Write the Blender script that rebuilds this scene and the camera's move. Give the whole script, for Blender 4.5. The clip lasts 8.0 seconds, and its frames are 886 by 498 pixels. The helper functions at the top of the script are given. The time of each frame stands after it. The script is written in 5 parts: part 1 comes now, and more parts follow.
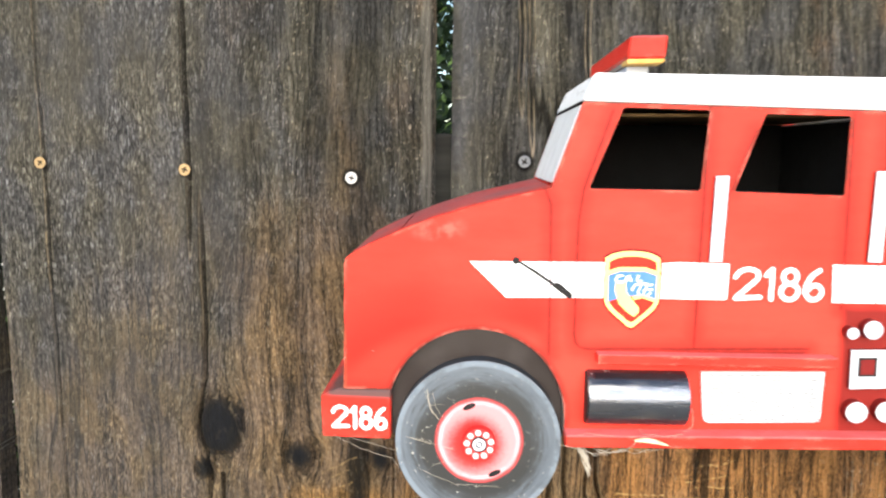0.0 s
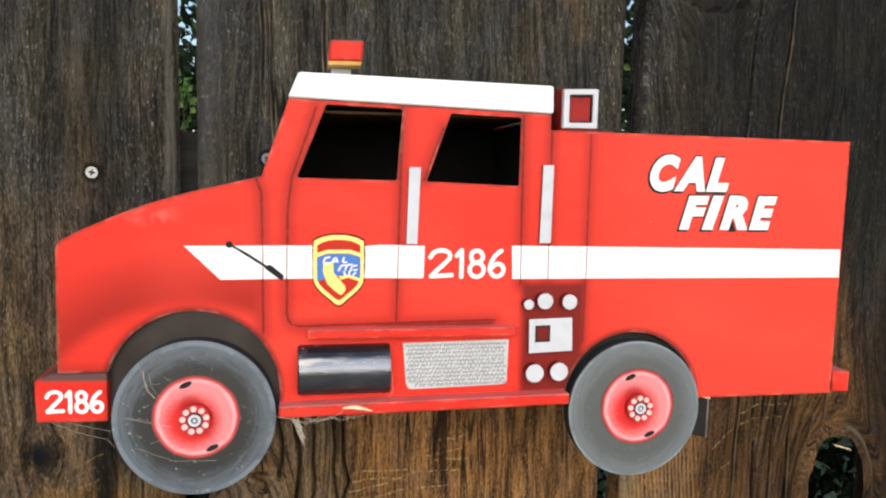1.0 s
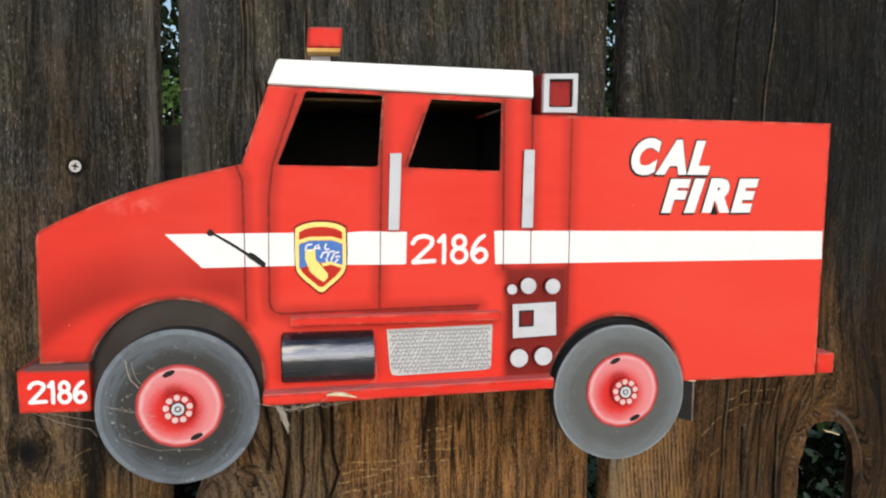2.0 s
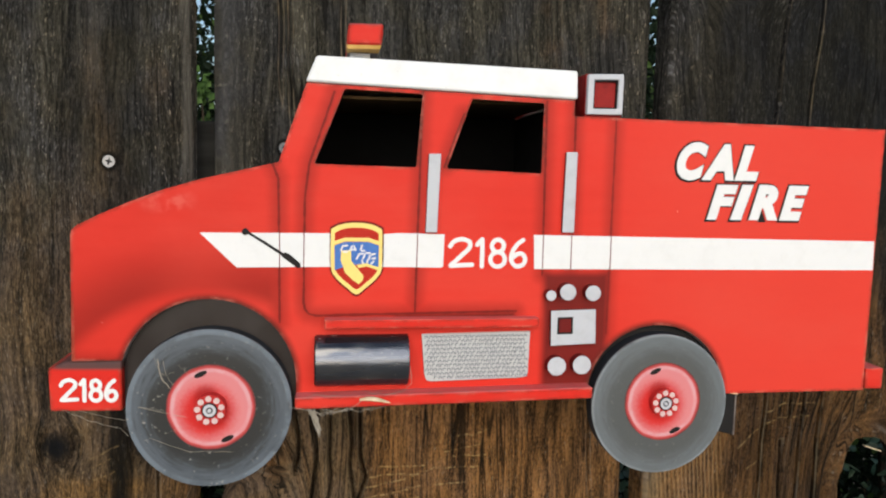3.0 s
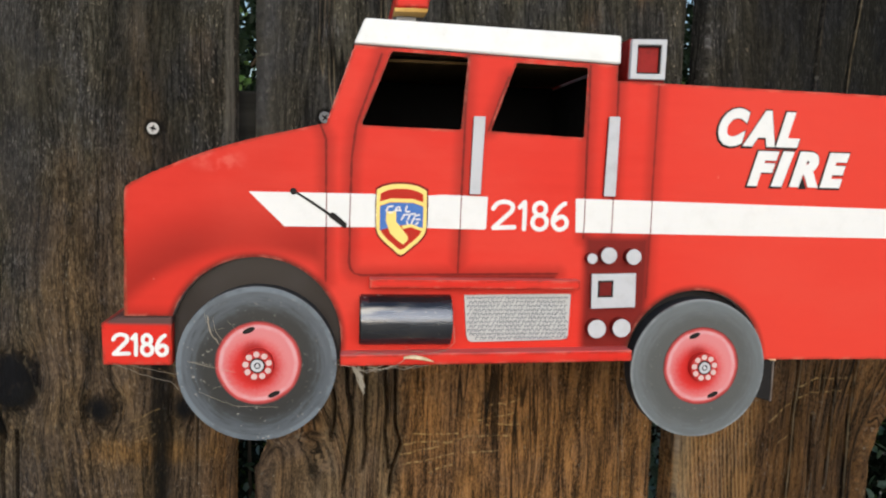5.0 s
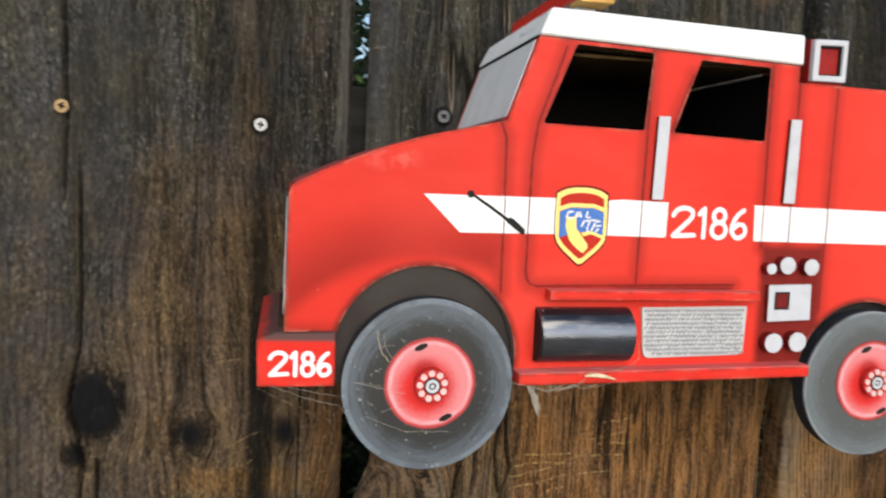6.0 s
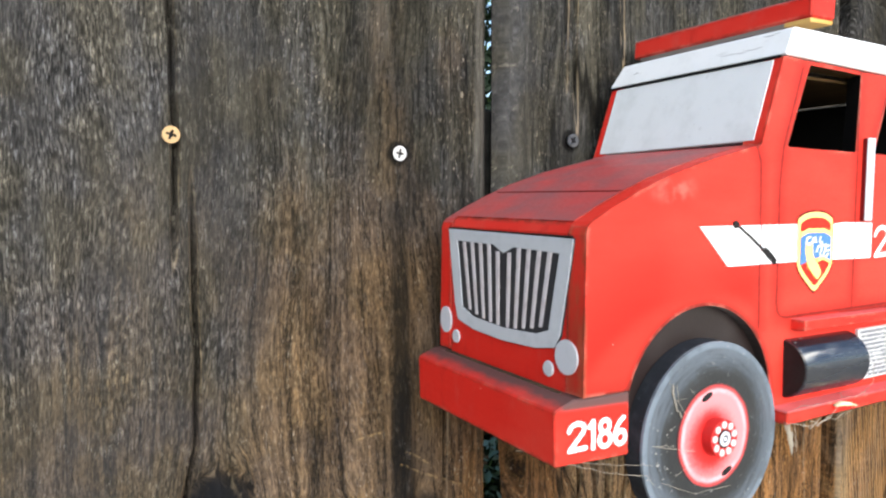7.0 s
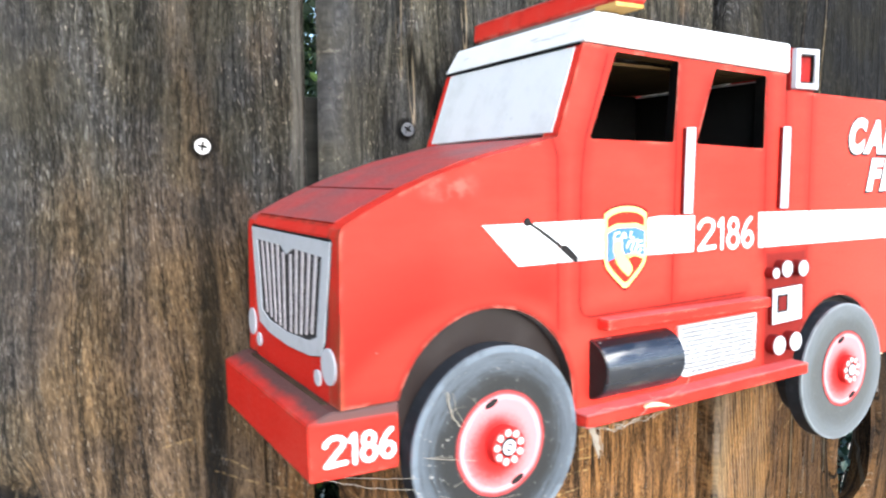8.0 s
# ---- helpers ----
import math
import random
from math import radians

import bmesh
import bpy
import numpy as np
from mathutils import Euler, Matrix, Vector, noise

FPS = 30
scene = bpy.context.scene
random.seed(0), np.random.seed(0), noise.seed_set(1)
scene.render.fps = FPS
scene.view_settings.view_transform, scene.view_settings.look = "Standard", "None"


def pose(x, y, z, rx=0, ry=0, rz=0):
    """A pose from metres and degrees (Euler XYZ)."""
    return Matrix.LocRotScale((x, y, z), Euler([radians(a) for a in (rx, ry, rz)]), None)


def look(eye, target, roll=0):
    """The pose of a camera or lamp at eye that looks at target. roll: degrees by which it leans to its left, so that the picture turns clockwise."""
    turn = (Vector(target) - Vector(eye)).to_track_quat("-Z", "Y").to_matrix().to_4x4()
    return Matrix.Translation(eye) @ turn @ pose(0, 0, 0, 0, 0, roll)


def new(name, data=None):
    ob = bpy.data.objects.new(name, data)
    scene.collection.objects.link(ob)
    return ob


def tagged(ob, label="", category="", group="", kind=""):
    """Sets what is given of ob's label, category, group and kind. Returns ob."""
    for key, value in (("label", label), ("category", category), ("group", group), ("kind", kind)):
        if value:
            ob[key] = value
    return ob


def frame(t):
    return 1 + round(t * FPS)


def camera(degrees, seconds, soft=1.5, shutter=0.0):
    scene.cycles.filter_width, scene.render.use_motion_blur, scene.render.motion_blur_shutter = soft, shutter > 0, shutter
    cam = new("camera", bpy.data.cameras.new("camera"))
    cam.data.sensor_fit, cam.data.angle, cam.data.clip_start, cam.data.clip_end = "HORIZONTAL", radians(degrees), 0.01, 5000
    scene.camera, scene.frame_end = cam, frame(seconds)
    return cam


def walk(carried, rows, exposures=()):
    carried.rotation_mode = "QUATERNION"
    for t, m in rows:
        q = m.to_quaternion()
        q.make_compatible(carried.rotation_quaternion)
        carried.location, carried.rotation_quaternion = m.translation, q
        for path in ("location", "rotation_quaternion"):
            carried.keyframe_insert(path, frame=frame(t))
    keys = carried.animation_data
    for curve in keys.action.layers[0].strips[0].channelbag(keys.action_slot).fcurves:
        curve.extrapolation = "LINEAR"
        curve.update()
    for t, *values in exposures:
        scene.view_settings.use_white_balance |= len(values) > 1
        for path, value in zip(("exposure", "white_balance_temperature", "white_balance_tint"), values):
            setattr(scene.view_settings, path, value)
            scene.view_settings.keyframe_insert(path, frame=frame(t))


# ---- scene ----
cam = camera(62.0, 8.0, soft=2.1, shutter=0.2)
# seconds, eye (x, y, z), turn (rx, ry, rz)
PATH = [
    (0.0, 0.0281, -0.4848, 1.5657, 82.76, -0.30, 3.53),
    (0.1, 0.0317, -0.4964, 1.5630, 83.20, -0.04, 2.51),
    (0.2, 0.0325, -0.5079, 1.5592, 83.08, -0.28, 1.66),
    (0.3, 0.0369, -0.5147, 1.5587, 83.38, -0.84, -0.25),
    (0.4, 0.0494, -0.5226, 1.5588, 83.90, -1.20, -3.21),
    (0.5, 0.0589, -0.5250, 1.5630, 83.55, -0.90, -4.22),
    (0.8, 0.0836, -0.5247, 1.5530, 84.45, -0.75, -7.27),
    (1.0, 0.0945, -0.5210, 1.5528, 84.29, -0.99, -8.56),
    (1.5, 0.1025, -0.5229, 1.5510, 84.26, -0.72, -9.18),
    (1.7, 0.1026, -0.5237, 1.5476, 84.32, -0.47, -9.14),
    (2.8, 0.0984, -0.5170, 1.5411, 84.99, -0.50, -7.74),
    (3.0, 0.0944, -0.5122, 1.5448, 84.42, -1.14, -7.20),
    (3.5, 0.0912, -0.5100, 1.5330, 84.65, -0.35, -6.58),
    (4.0, 0.0966, -0.5160, 1.5257, 83.70, -0.12, -6.19),
    (4.2, 0.1010, -0.5202, 1.5257, 83.38, -0.09, -6.05),
    (5.3, 0.0592, -0.5139, 1.5275, 84.17, -2.05, -5.93),
    (5.5, 0.0393, -0.5068, 1.5244, 83.72, -2.53, -5.19),
    (5.6, 0.0232, -0.5014, 1.5224, 83.52, -2.96, -4.48),
    (5.8, -0.0014, -0.4947, 1.5230, 84.94, -2.20, -4.68),
    (6.0, -0.0375, -0.4688, 1.5193, 84.94, -2.30, -10.90),
    (6.1, -0.0496, -0.4581, 1.5155, 85.02, -1.44, -15.78),
    (6.2, -0.0740, -0.4490, 1.5098, 87.34, -1.93, -21.73),
    (6.3, -0.0958, -0.4393, 1.5083, 87.69, -2.88, -22.94),
    (6.5, -0.1521, -0.4014, 1.5038, 87.69, -3.55, -23.78),
    (6.7, -0.1886, -0.3753, 1.5140, 88.50, -1.40, -26.62),
    (7.0, -0.2253, -0.3500, 1.5228, 86.76, 0.12, -28.51),
    (7.3, -0.2338, -0.3443, 1.5206, 85.22, 1.41, -28.88),
    (7.5, -0.2208, -0.3473, 1.5236, 85.75, 1.64, -29.93),
    (7.8, -0.1759, -0.3594, 1.5281, 86.17, 1.81, -31.34),
    (8.0, -0.1417, -0.3758, 1.5315, 84.90, 0.62, -29.96),

]
EXPOSURES = [(0.0, 1.35, 6500, 10), (0.3, 1.25, 6500, 10), (0.5, 0.82, 6500, 10), (0.8, 0.35, 6500, 10), (1.0, 0.2, 6500, 10), (1.2, 0.05, 6500, 10), (1.5, -0.02, 6500, 10), (2.8, -0.17, 6500, 10), (4.2, -0.2, 6500, 10), (5.6, -0.13, 6500, 10),
             (6.0, 0.1, 6450, 10), (6.5, 0.42, 6350, 10), (7.0, 1.04, 6150, 10), (7.4, 1.40, 5980, 10), (8.0, 1.44, 5950, 10)]
walk(cam, [(r[0], pose(*r[1:])) for r in PATH], EXPOSURES)

# ---- light ----
SUN_ELEVATION, SUN_SIDE = 20.0, -2.0     # degrees; side: minus is from the left of the fence's normal
world = bpy.data.worlds.new("sky")
scene.world = world
world.use_nodes = True
wn = world.node_tree
sky = wn.nodes.new("ShaderNodeTexSky")
sky.sky_type, sky.sun_disc = "NISHITA", False
sky.sun_elevation, sky.sun_rotation = radians(SUN_ELEVATION), radians(180 - SUN_SIDE)
wn.links.new(sky.outputs[0], wn.nodes["Background"].inputs[0])
wn.nodes["Background"].inputs[1].default_value = 0.13
sun_dir = Vector((math.sin(radians(SUN_SIDE)) * math.cos(radians(SUN_ELEVATION)),
                  -math.cos(radians(SUN_SIDE)) * math.cos(radians(SUN_ELEVATION)), math.sin(radians(SUN_ELEVATION))))
sun = new("sun", bpy.data.lights.new("sun", "SUN"))
sun.data.energy, sun.data.angle, sun.data.color = 4.1, radians(74.0), (1.0, 0.975, 0.94)
sun.matrix_world = look(sun_dir * 30, (0, 0, 0))


# ---- node helpers ----
class Nodes:
    """A short way to write node materials."""

    def __init__(self, name):
        self.mat = bpy.data.materials.new(name)
        self.mat.use_nodes = True
        self.t = self.mat.node_tree
        self.bsdf = self.t.nodes["Principled BSDF"]

    def put(self, socket, value):
        if isinstance(value, bpy.types.NodeSocket):
            self.t.links.new(value, socket)
        elif isinstance(value, tuple) and socket.type == "RGBA" and len(value) == 3:
            socket.default_value = (*value, 1)
        else:
            socket.default_value = value

    def node(self, kind, **attrs):
        n = self.t.nodes.new(kind)
        for k, v in attrs.items():
            setattr(n, k, v)
        return n

    def coords(self, scale=(1, 1, 1), kind="Object", offset=(0, 0, 0), base=None):
        m = self.node("ShaderNodeMapping")
        if base is None:
            base = self.node("ShaderNodeTexCoord").outputs[kind]
        self.put(m.inputs[0], base)
        m.inputs["Scale"].default_value = scale
        m.inputs["Location"].default_value = offset
        return m.outputs[0]

    def noise(self, vec, scale=1.0, detail=4.0, rough=0.55, distort=0.0):
        n = self.node("ShaderNodeTexNoise")
        self.put(n.inputs["Vector"], vec)
        for k, v in (("Scale", scale), ("Detail", detail), ("Roughness", rough), ("Distortion", distort)):
            n.inputs[k].default_value = v
        return n.outputs["Fac"]

    def math(self, op, a, b=0.0, c=0.0, clamp=False):
        n = self.node("ShaderNodeMath", operation=op, use_clamp=clamp)
        for i, v in enumerate((a, b, c)):
            self.put(n.inputs[i], v)
        return n.outputs[0]

    def vmath(self, op, a, b=(0, 0, 0)):
        n = self.node("ShaderNodeVectorMath", operation=op)
        self.put(n.inputs[0], a)
        if op == "SCALE":
            self.put(n.inputs[3], b)
        else:
            self.put(n.inputs[1], b)
        return n.outputs["Value"] if op in ("LENGTH", "DOT_PRODUCT", "DISTANCE") else n.outputs[0]

    def step(self, v, lo, hi, out0=0.0, out1=1.0):
        n = self.node("ShaderNodeMapRange", interpolation_type="SMOOTHSTEP", clamp=True)
        for i, x in enumerate((v, lo, hi, out0, out1)):
            self.put(n.inputs[i], x)
        return n.outputs[0]

    def mix(self, fac, a, b, blend="MIX"):
        n = self.node("ShaderNodeMix", data_type="RGBA", blend_type=blend)
        self.put(n.inputs[0], fac)
        self.put(n.inputs[6], a)
        self.put(n.inputs[7], b)
        return n.outputs[2]

    def bump(self, height, strength=0.3, distance=0.001):
        n = self.node("ShaderNodeBump")
        n.inputs["Strength"].default_value, n.inputs["Distance"].default_value = strength, distance
        self.put(n.inputs["Height"], height)
        return n.outputs[0]

    def edges(self, radius=0.0012):
        """How near a sharp edge of the thing is: 0 on the flats."""
        n = self.node("ShaderNodeBevel", samples=4)
        n.inputs["Radius"].default_value = radius
        bent = self.vmath("DOT_PRODUCT", n.outputs[0], self.node("ShaderNodeNewGeometry").outputs["Normal"])
        return self.step(bent, 0.998, 0.88)

    def split(self, vec):
        n = self.node("ShaderNodeSeparateXYZ")
        self.put(n.inputs[0], vec)
        return n.outputs

    def done(self, colour, rough=0.5, metal=0.0, normal=None, **more):
        self.put(self.bsdf.inputs["Base Color"], colour)
        self.put(self.bsdf.inputs["Roughness"], rough)
        self.put(self.bsdf.inputs["Metallic"], metal)
        if normal is not None:
            self.put(self.bsdf.inputs["Normal"], normal)
        for k, v in more.items():
            self.put(self.bsdf.inputs[k.replace("_", " ")], v)
        return self.mat


# ---- materials ----
# knots of the fence: x, z, half width, half height
KNOTS = [(-0.156, 1.377, 0.016, 0.021), (-0.1015, 1.357, 0.011, 0.013), (-0.168, 1.347, 0.008, 0.009), (-0.045, 1.358, 0.010, 0.013),
         (0.375, 1.700, 0.034, 0.024)]
# paler knots with a cracked rim
RINGS = [(0.028, 1.296, 0.026, 0.036), (0.499, 1.300, 0.036, 0.062)]


SCREWS = [(-0.2735, 1.5594), (-0.1740, 1.5553), (-0.0620, 1.5507), (0.0512, 1.5619)]


CURVES = [  # bowed splits beside a grown-over knot: lines of (x, z), and depth
    ([(0.0555, 1.3900), (0.0570, 1.3767), (0.0604, 1.3600), (0.0600, 1.3451), (0.0572, 1.3340)], 0.012), ([(0.0572, 1.3340), (0.0421, 1.3365), (0.0315, 1.3378)], 0.009),
    ([(0.0680, 1.3900), (0.0691, 1.3690), (0.0722, 1.3559), (0.0729, 1.3447), (0.0697, 1.3186), (0.0665, 1.2950)], 0.013),
    ([(0.0820, 1.3900), (0.0825, 1.3630), (0.0816, 1.3444), (0.0833, 1.3293), (0.0805, 1.3106)], 0.009), ([(0.0945, 1.3950), (0.0979, 1.3532), (0.0961, 1.3401), (0.0997, 1.3098)], 0.010),
    ([(0.1030, 1.3950), (0.1037, 1.3436), (0.1079, 1.3284), (0.1015, 1.3097), (0.1000, 1.2900)], 0.013), ([(0.4600, 1.4000), (0.4558, 1.3698), (0.4544, 1.3444), (0.4548, 1.2800)], 0.013),
    ([(0.4440, 1.4000), (0.4405, 1.3523), (0.4393, 1.2900)], 0.012), ([(0.4246, 1.3500), (0.4262, 1.2900)], 0.009), ([(-0.1560, 1.3400), (-0.1581, 1.2700)], 0.012)]
# scratches on the fence: lines of (x, z)
SCRATCHES = [
    [(0.1107, 1.3293), (0.1309, 1.3323), (0.1495, 1.3307)], [(0.1070, 1.3218), (0.1328, 1.3275), (0.1569, 1.3352), (0.1889, 1.3350)],
    [(0.1088, 1.3142), (0.1310, 1.3184), (0.1496, 1.3230)], [(0.1698, 1.3585), (0.1848, 1.3596), (0.1980, 1.3634)], [(0.1162, 1.3376), (0.1495, 1.3373)],
    [(0.1643, 1.3473), (0.1906, 1.3522)], [(0.1292, 1.3086), (0.1459, 1.3136)], [(0.1570, 1.3227), (0.1796, 1.3232)], [(0.1700, 1.3433), (0.1945, 1.3434)],
    [(0.3898, 1.3437), (0.4024, 1.3557), (0.4206, 1.3667), (0.4473, 1.3674)], [(0.4056, 1.3664), (0.4257, 1.3781), (0.4525, 1.3772)], [(0.3981, 1.3271), (0.4082, 1.3339)],
    [(0.4198, 1.3460), (0.4291, 1.3510)], [(-0.0609, 1.3856), (-0.0237, 1.3678)], [(-0.0580, 1.3922), (-0.0412, 1.3815)],
    [(-0.0876, 1.4026), (-0.0728, 1.4044)], [(-0.0851, 1.3446), (-0.0606, 1.3580)],
    [(-0.0850, 1.3381), (-0.0666, 1.3482)], [(-0.0780, 1.3330), (-0.0640, 1.3400)]]


def fence_wood():
    n = Nodes("weathered_fence_wood")
    pos = n.coords()
    rnd = n.node("ShaderNodeObjectInfo").outputs["Random"]
    x, y, z = n.split(pos)
    patch = n.noise(n.coords((9, 9, 4)), 1.0, 5.0, 0.65)
    patch2 = n.noise(n.coords((26, 26, 11), offset=(5, 5, 2)), 1.0, 6.0, 0.7)
    # the grain wanders, and bends round the knots
    drift = n.math("MULTIPLY", n.math("SUBTRACT", n.noise(n.coords((9, 1, 3)), 1.0, 2.0), 0.5), 0.05)
    ring = None
    for kx, kz, rx, rz in KNOTS:
        d = n.vmath("LENGTH", n.vmath("MULTIPLY", n.vmath("SUBTRACT", pos, (kx, 0, kz)), (1 / rx, 0, 1 / rz)))
        pull = n.math("MULTIPLY", n.math("SUBTRACT", x, kx), n.step(d, 2.3, 0.4, 0.0, -0.6))
        drift = n.math("ADD", drift, pull)
        if ring is not None:
            d = n.math("ADD", n.math("MULTIPLY", d, 0.72), 0.50)        # the lesser knots are fainter
        ring = d if ring is None else n.math("MINIMUM", ring, d)
    for kx, kz, rx, rz in RINGS:
        d = n.vmath("LENGTH", n.vmath("MULTIPLY", n.vmath("SUBTRACT", pos, (kx, 0, kz)), (1 / rx, 0, 1 / rz)))
        drift = n.math("ADD", drift, n.math("MULTIPLY", n.math("SUBTRACT", x, kx), n.step(d, 2.4, 0.8, 0.0, -0.6)))
    off = n.node("ShaderNodeCombineXYZ")
    n.put(off.inputs[0], n.math("ADD", n.math("ADD", drift, y), n.math("MULTIPLY", rnd, 3.0)))
    pos2 = n.vmath("ADD", pos, off.outputs[0])
    grain = n.noise(n.coords((290, 0, 15), base=pos2), 1.0, 8.0, 0.79)
    band = n.noise(n.coords((52, 0, 3.0), offset=(2, 0, 5), base=pos2), 1.0, 5.0, 0.62)
    fibre = n.noise(n.coords((620, 0, 60), base=pos2), 1.0, 6.0, 0.8)
    fleck = n.noise(n.coords((1150, 0, 210), offset=(3, 1, 7), base=pos2), 1.0, 3.0, 0.62)
    dashes = n.noise(n.coords((1200, 0, 230), offset=(8, 2, 3), base=pos2), 1.0, 1.0, 0.5)
    fuzz = n.noise(n.coords((900, 0, 320), offset=(1, 1, 1)), 1.0, 3.0, 0.7)
    edge = n.math("MINIMUM", n.math("ABSOLUTE", n.math("ADD", x, 0.002)), n.math("ABSOLUTE", n.math("SUBTRACT", x, 0.311)))
    worn = n.step(edge, 0.045, 0.010)
    tone = n.math("ADD", n.math("MULTIPLY", grain, 0.72), n.math("MULTIPLY", band, 0.28))
    tone = n.math("ADD", tone, n.math("MULTIPLY", n.math("SUBTRACT", fuzz, 0.5), 0.30))
    grey = n.mix(n.step(tone, 0.40, 0.62), (0.0062, 0.0059, 0.0049), (0.053, 0.050, 0.0395))
    brown = n.mix(n.step(tone, 0.40, 0.61), (0.0095, 0.0052, 0.0025), (0.172, 0.086, 0.032))
    brown = n.mix(n.step(x, 0.0, -0.05, 0.0, 0.75), brown, n.mix(n.step(tone, 0.40, 0.61), (0.0100, 0.0079, 0.0056), (0.121, 0.093, 0.058)))
    brown = n.mix(n.math("MULTIPLY", n.step(x, 0.07, 0.13), n.step(x, 0.40, 0.34)), brown, n.mix(n.step(tone, 0.40, 0.61), (0.0125, 0.0066, 0.0032), (0.275, 0.141, 0.053)))
    bare = n.math("ADD", n.step(z, 1.60, 1.36), n.math("MULTIPLY", n.math("SUBTRACT", patch, 0.5), 3.0))
    bare = n.math("ADD", bare, n.math("MULTIPLY", n.step(x, -0.160, -0.115, 0.0, 0.28), n.step(x, -0.005, 0.0, 1.0, 0.0)))
    col = n.mix(n.step(bare, 0.22, 1.0), grey, brown)
    col = n.mix(n.step(patch2, 0.46, 0.64, 0.0, 0.52), col, n.mix(0.75, col, (0.0045, 0.0038, 0.0032)))
    # raised dry fibres catch the eye as pale dashes
    pale = n.mix(n.step(bare, 0.2, 1.0), (0.160, 0.155, 0.142), (0.210, 0.130, 0.055))
    thick = n.math("ADD", n.step(patch2, 0.62, 0.36, 0.12, 0.75), n.math("MULTIPLY", worn, 0.5))
    thick = n.math("MULTIPLY", thick, n.step(band, 0.32, 0.60, 0.25, 1.0))
    col = n.mix(n.math("MULTIPLY", n.step(fibre, 0.53, 0.66), thick), col, pale)
    col = n.mix(n.math("MULTIPLY", n.step(fleck, 0.61, 0.67), n.math("MULTIPLY", thick, 0.95)), col, n.mix(patch, (0.36, 0.35, 0.32), (0.36, 0.27, 0.16)))
    col = n.mix(n.step(fibre, 0.46, 0.36, 0.0, 0.85), col, (0.0035, 0.0030, 0.0025))
    kd = n.math("ADD", ring, n.math("ADD", n.math("MULTIPLY", n.math("SUBTRACT", patch2, 0.5), 0.7), n.math("MULTIPLY", n.math("SUBTRACT", fibre, 0.5), 0.25)))
    col = n.mix(n.step(kd, 1.32, 0.60, 0.0, 0.96), col, (0.0040, 0.0040, 0.0043))
    # broad darker patches on the planks
    dark_zone = n.vmath("LENGTH", n.vmath("MULTIPLY", n.vmath("SUBTRACT", pos, (0.45, 0, 1.62)), (8.5, 0, 6.5)))
    dark_zone = n.math("ADD", dark_zone, n.math("MULTIPLY", n.math("SUBTRACT", patch2, 0.5), 0.8))
    col = n.mix(n.step(dark_zone, 1.15, 0.55, 0.0, 0.6), col, (0.0075, 0.0070, 0.0065))
    dark_zone = n.vmath("LENGTH", n.vmath("MULTIPLY", n.vmath("SUBTRACT", pos, (-0.075, 0, 1.49)), (15, 0, 9)))
    dark_zone = n.math("ADD", dark_zone, n.math("MULTIPLY", n.math("SUBTRACT", patch2, 0.5), 0.9))
    col = n.mix(n.step(dark_zone, 1.15, 0.45, 0.0, 0.15), col, (0.0080, 0.0065, 0.0055))
    dark_zone = n.vmath("LENGTH", n.vmath("MULTIPLY", n.vmath("SUBTRACT", pos, (0.565, 0, 1.40)), (16, 0, 7)))
    dark_zone = n.math("ADD", dark_zone, n.math("MULTIPLY", n.math("SUBTRACT", patch2, 0.5), 0.9))
    col = n.mix(n.step(dark_zone, 1.15, 0.5, 0.0, 0.7), col, (0.0075, 0.0070, 0.0065))
    # ochre band and dark stains low on the plank with the knots
    ochre = n.vmath("LENGTH", n.vmath("MULTIPLY", n.vmath("SUBTRACT", pos, (-0.070, 0, 1.326)), (17, 0, 75)))
    ochre = n.math("ADD", ochre, n.math("MULTIPLY", n.math("SUBTRACT", patch2, 0.5), 1.4))
    col = n.mix(n.step(ochre, 1.1, 0.3, 0.0, 0.6), col, n.mix(n.step(tone, 0.40, 0.61), (0.020, 0.011, 0.004), (0.21, 0.115, 0.036)))
    stain = n.step(n.math("ABSOLUTE", n.math("ADD", n.math("ADD", x, 0.0563), n.math("MULTIPLY", n.math("SUBTRACT", patch, 0.5), 0.02))), 0.0075, 0.002)
    col = n.mix(n.math("MULTIPLY", stain, n.step(z, 1.46, 1.42, 0.0, 0.7)), col, (0.0050, 0.0040, 0.0034))
    # rust-dark streak under the silver screw, and painted countersink shade round all of them
    off_line = n.math("ADD", n.math("ADD", x, 0.0612), n.math("MULTIPLY", n.math("SUBTRACT", patch2, 0.5), 0.006))
    streak = n.math("MULTIPLY", n.step(n.math("ABSOLUTE", off_line), 0.0075, 0.0025), n.step(z, 1.552, 1.475))
    for sx, sz in SCREWS:
        streak = n.math("MAXIMUM", streak, n.step(n.vmath("LENGTH", n.vmath("MULTIPLY", n.vmath("SUBTRACT", pos, (sx, 0, sz)), (1, 0, 1))), 0.0078, 0.0052))
    col = n.mix(n.math("MULTIPLY", streak, 0.86), col, (0.0050, 0.0045, 0.0040))
    # pale scratches running across the grain, each a bowed line broken into dashes
    flat = n.vmath("MULTIPLY", pos, (1, 0, 1))
    wave = n.vmath("SCALE", (0, 0, 0.0045), n.math("SUBTRACT", n.noise(n.coords((55, 0, 55)), 1.0, 2.0), 0.5))
    flat = n.vmath("ADD", flat, wave)
    best = None
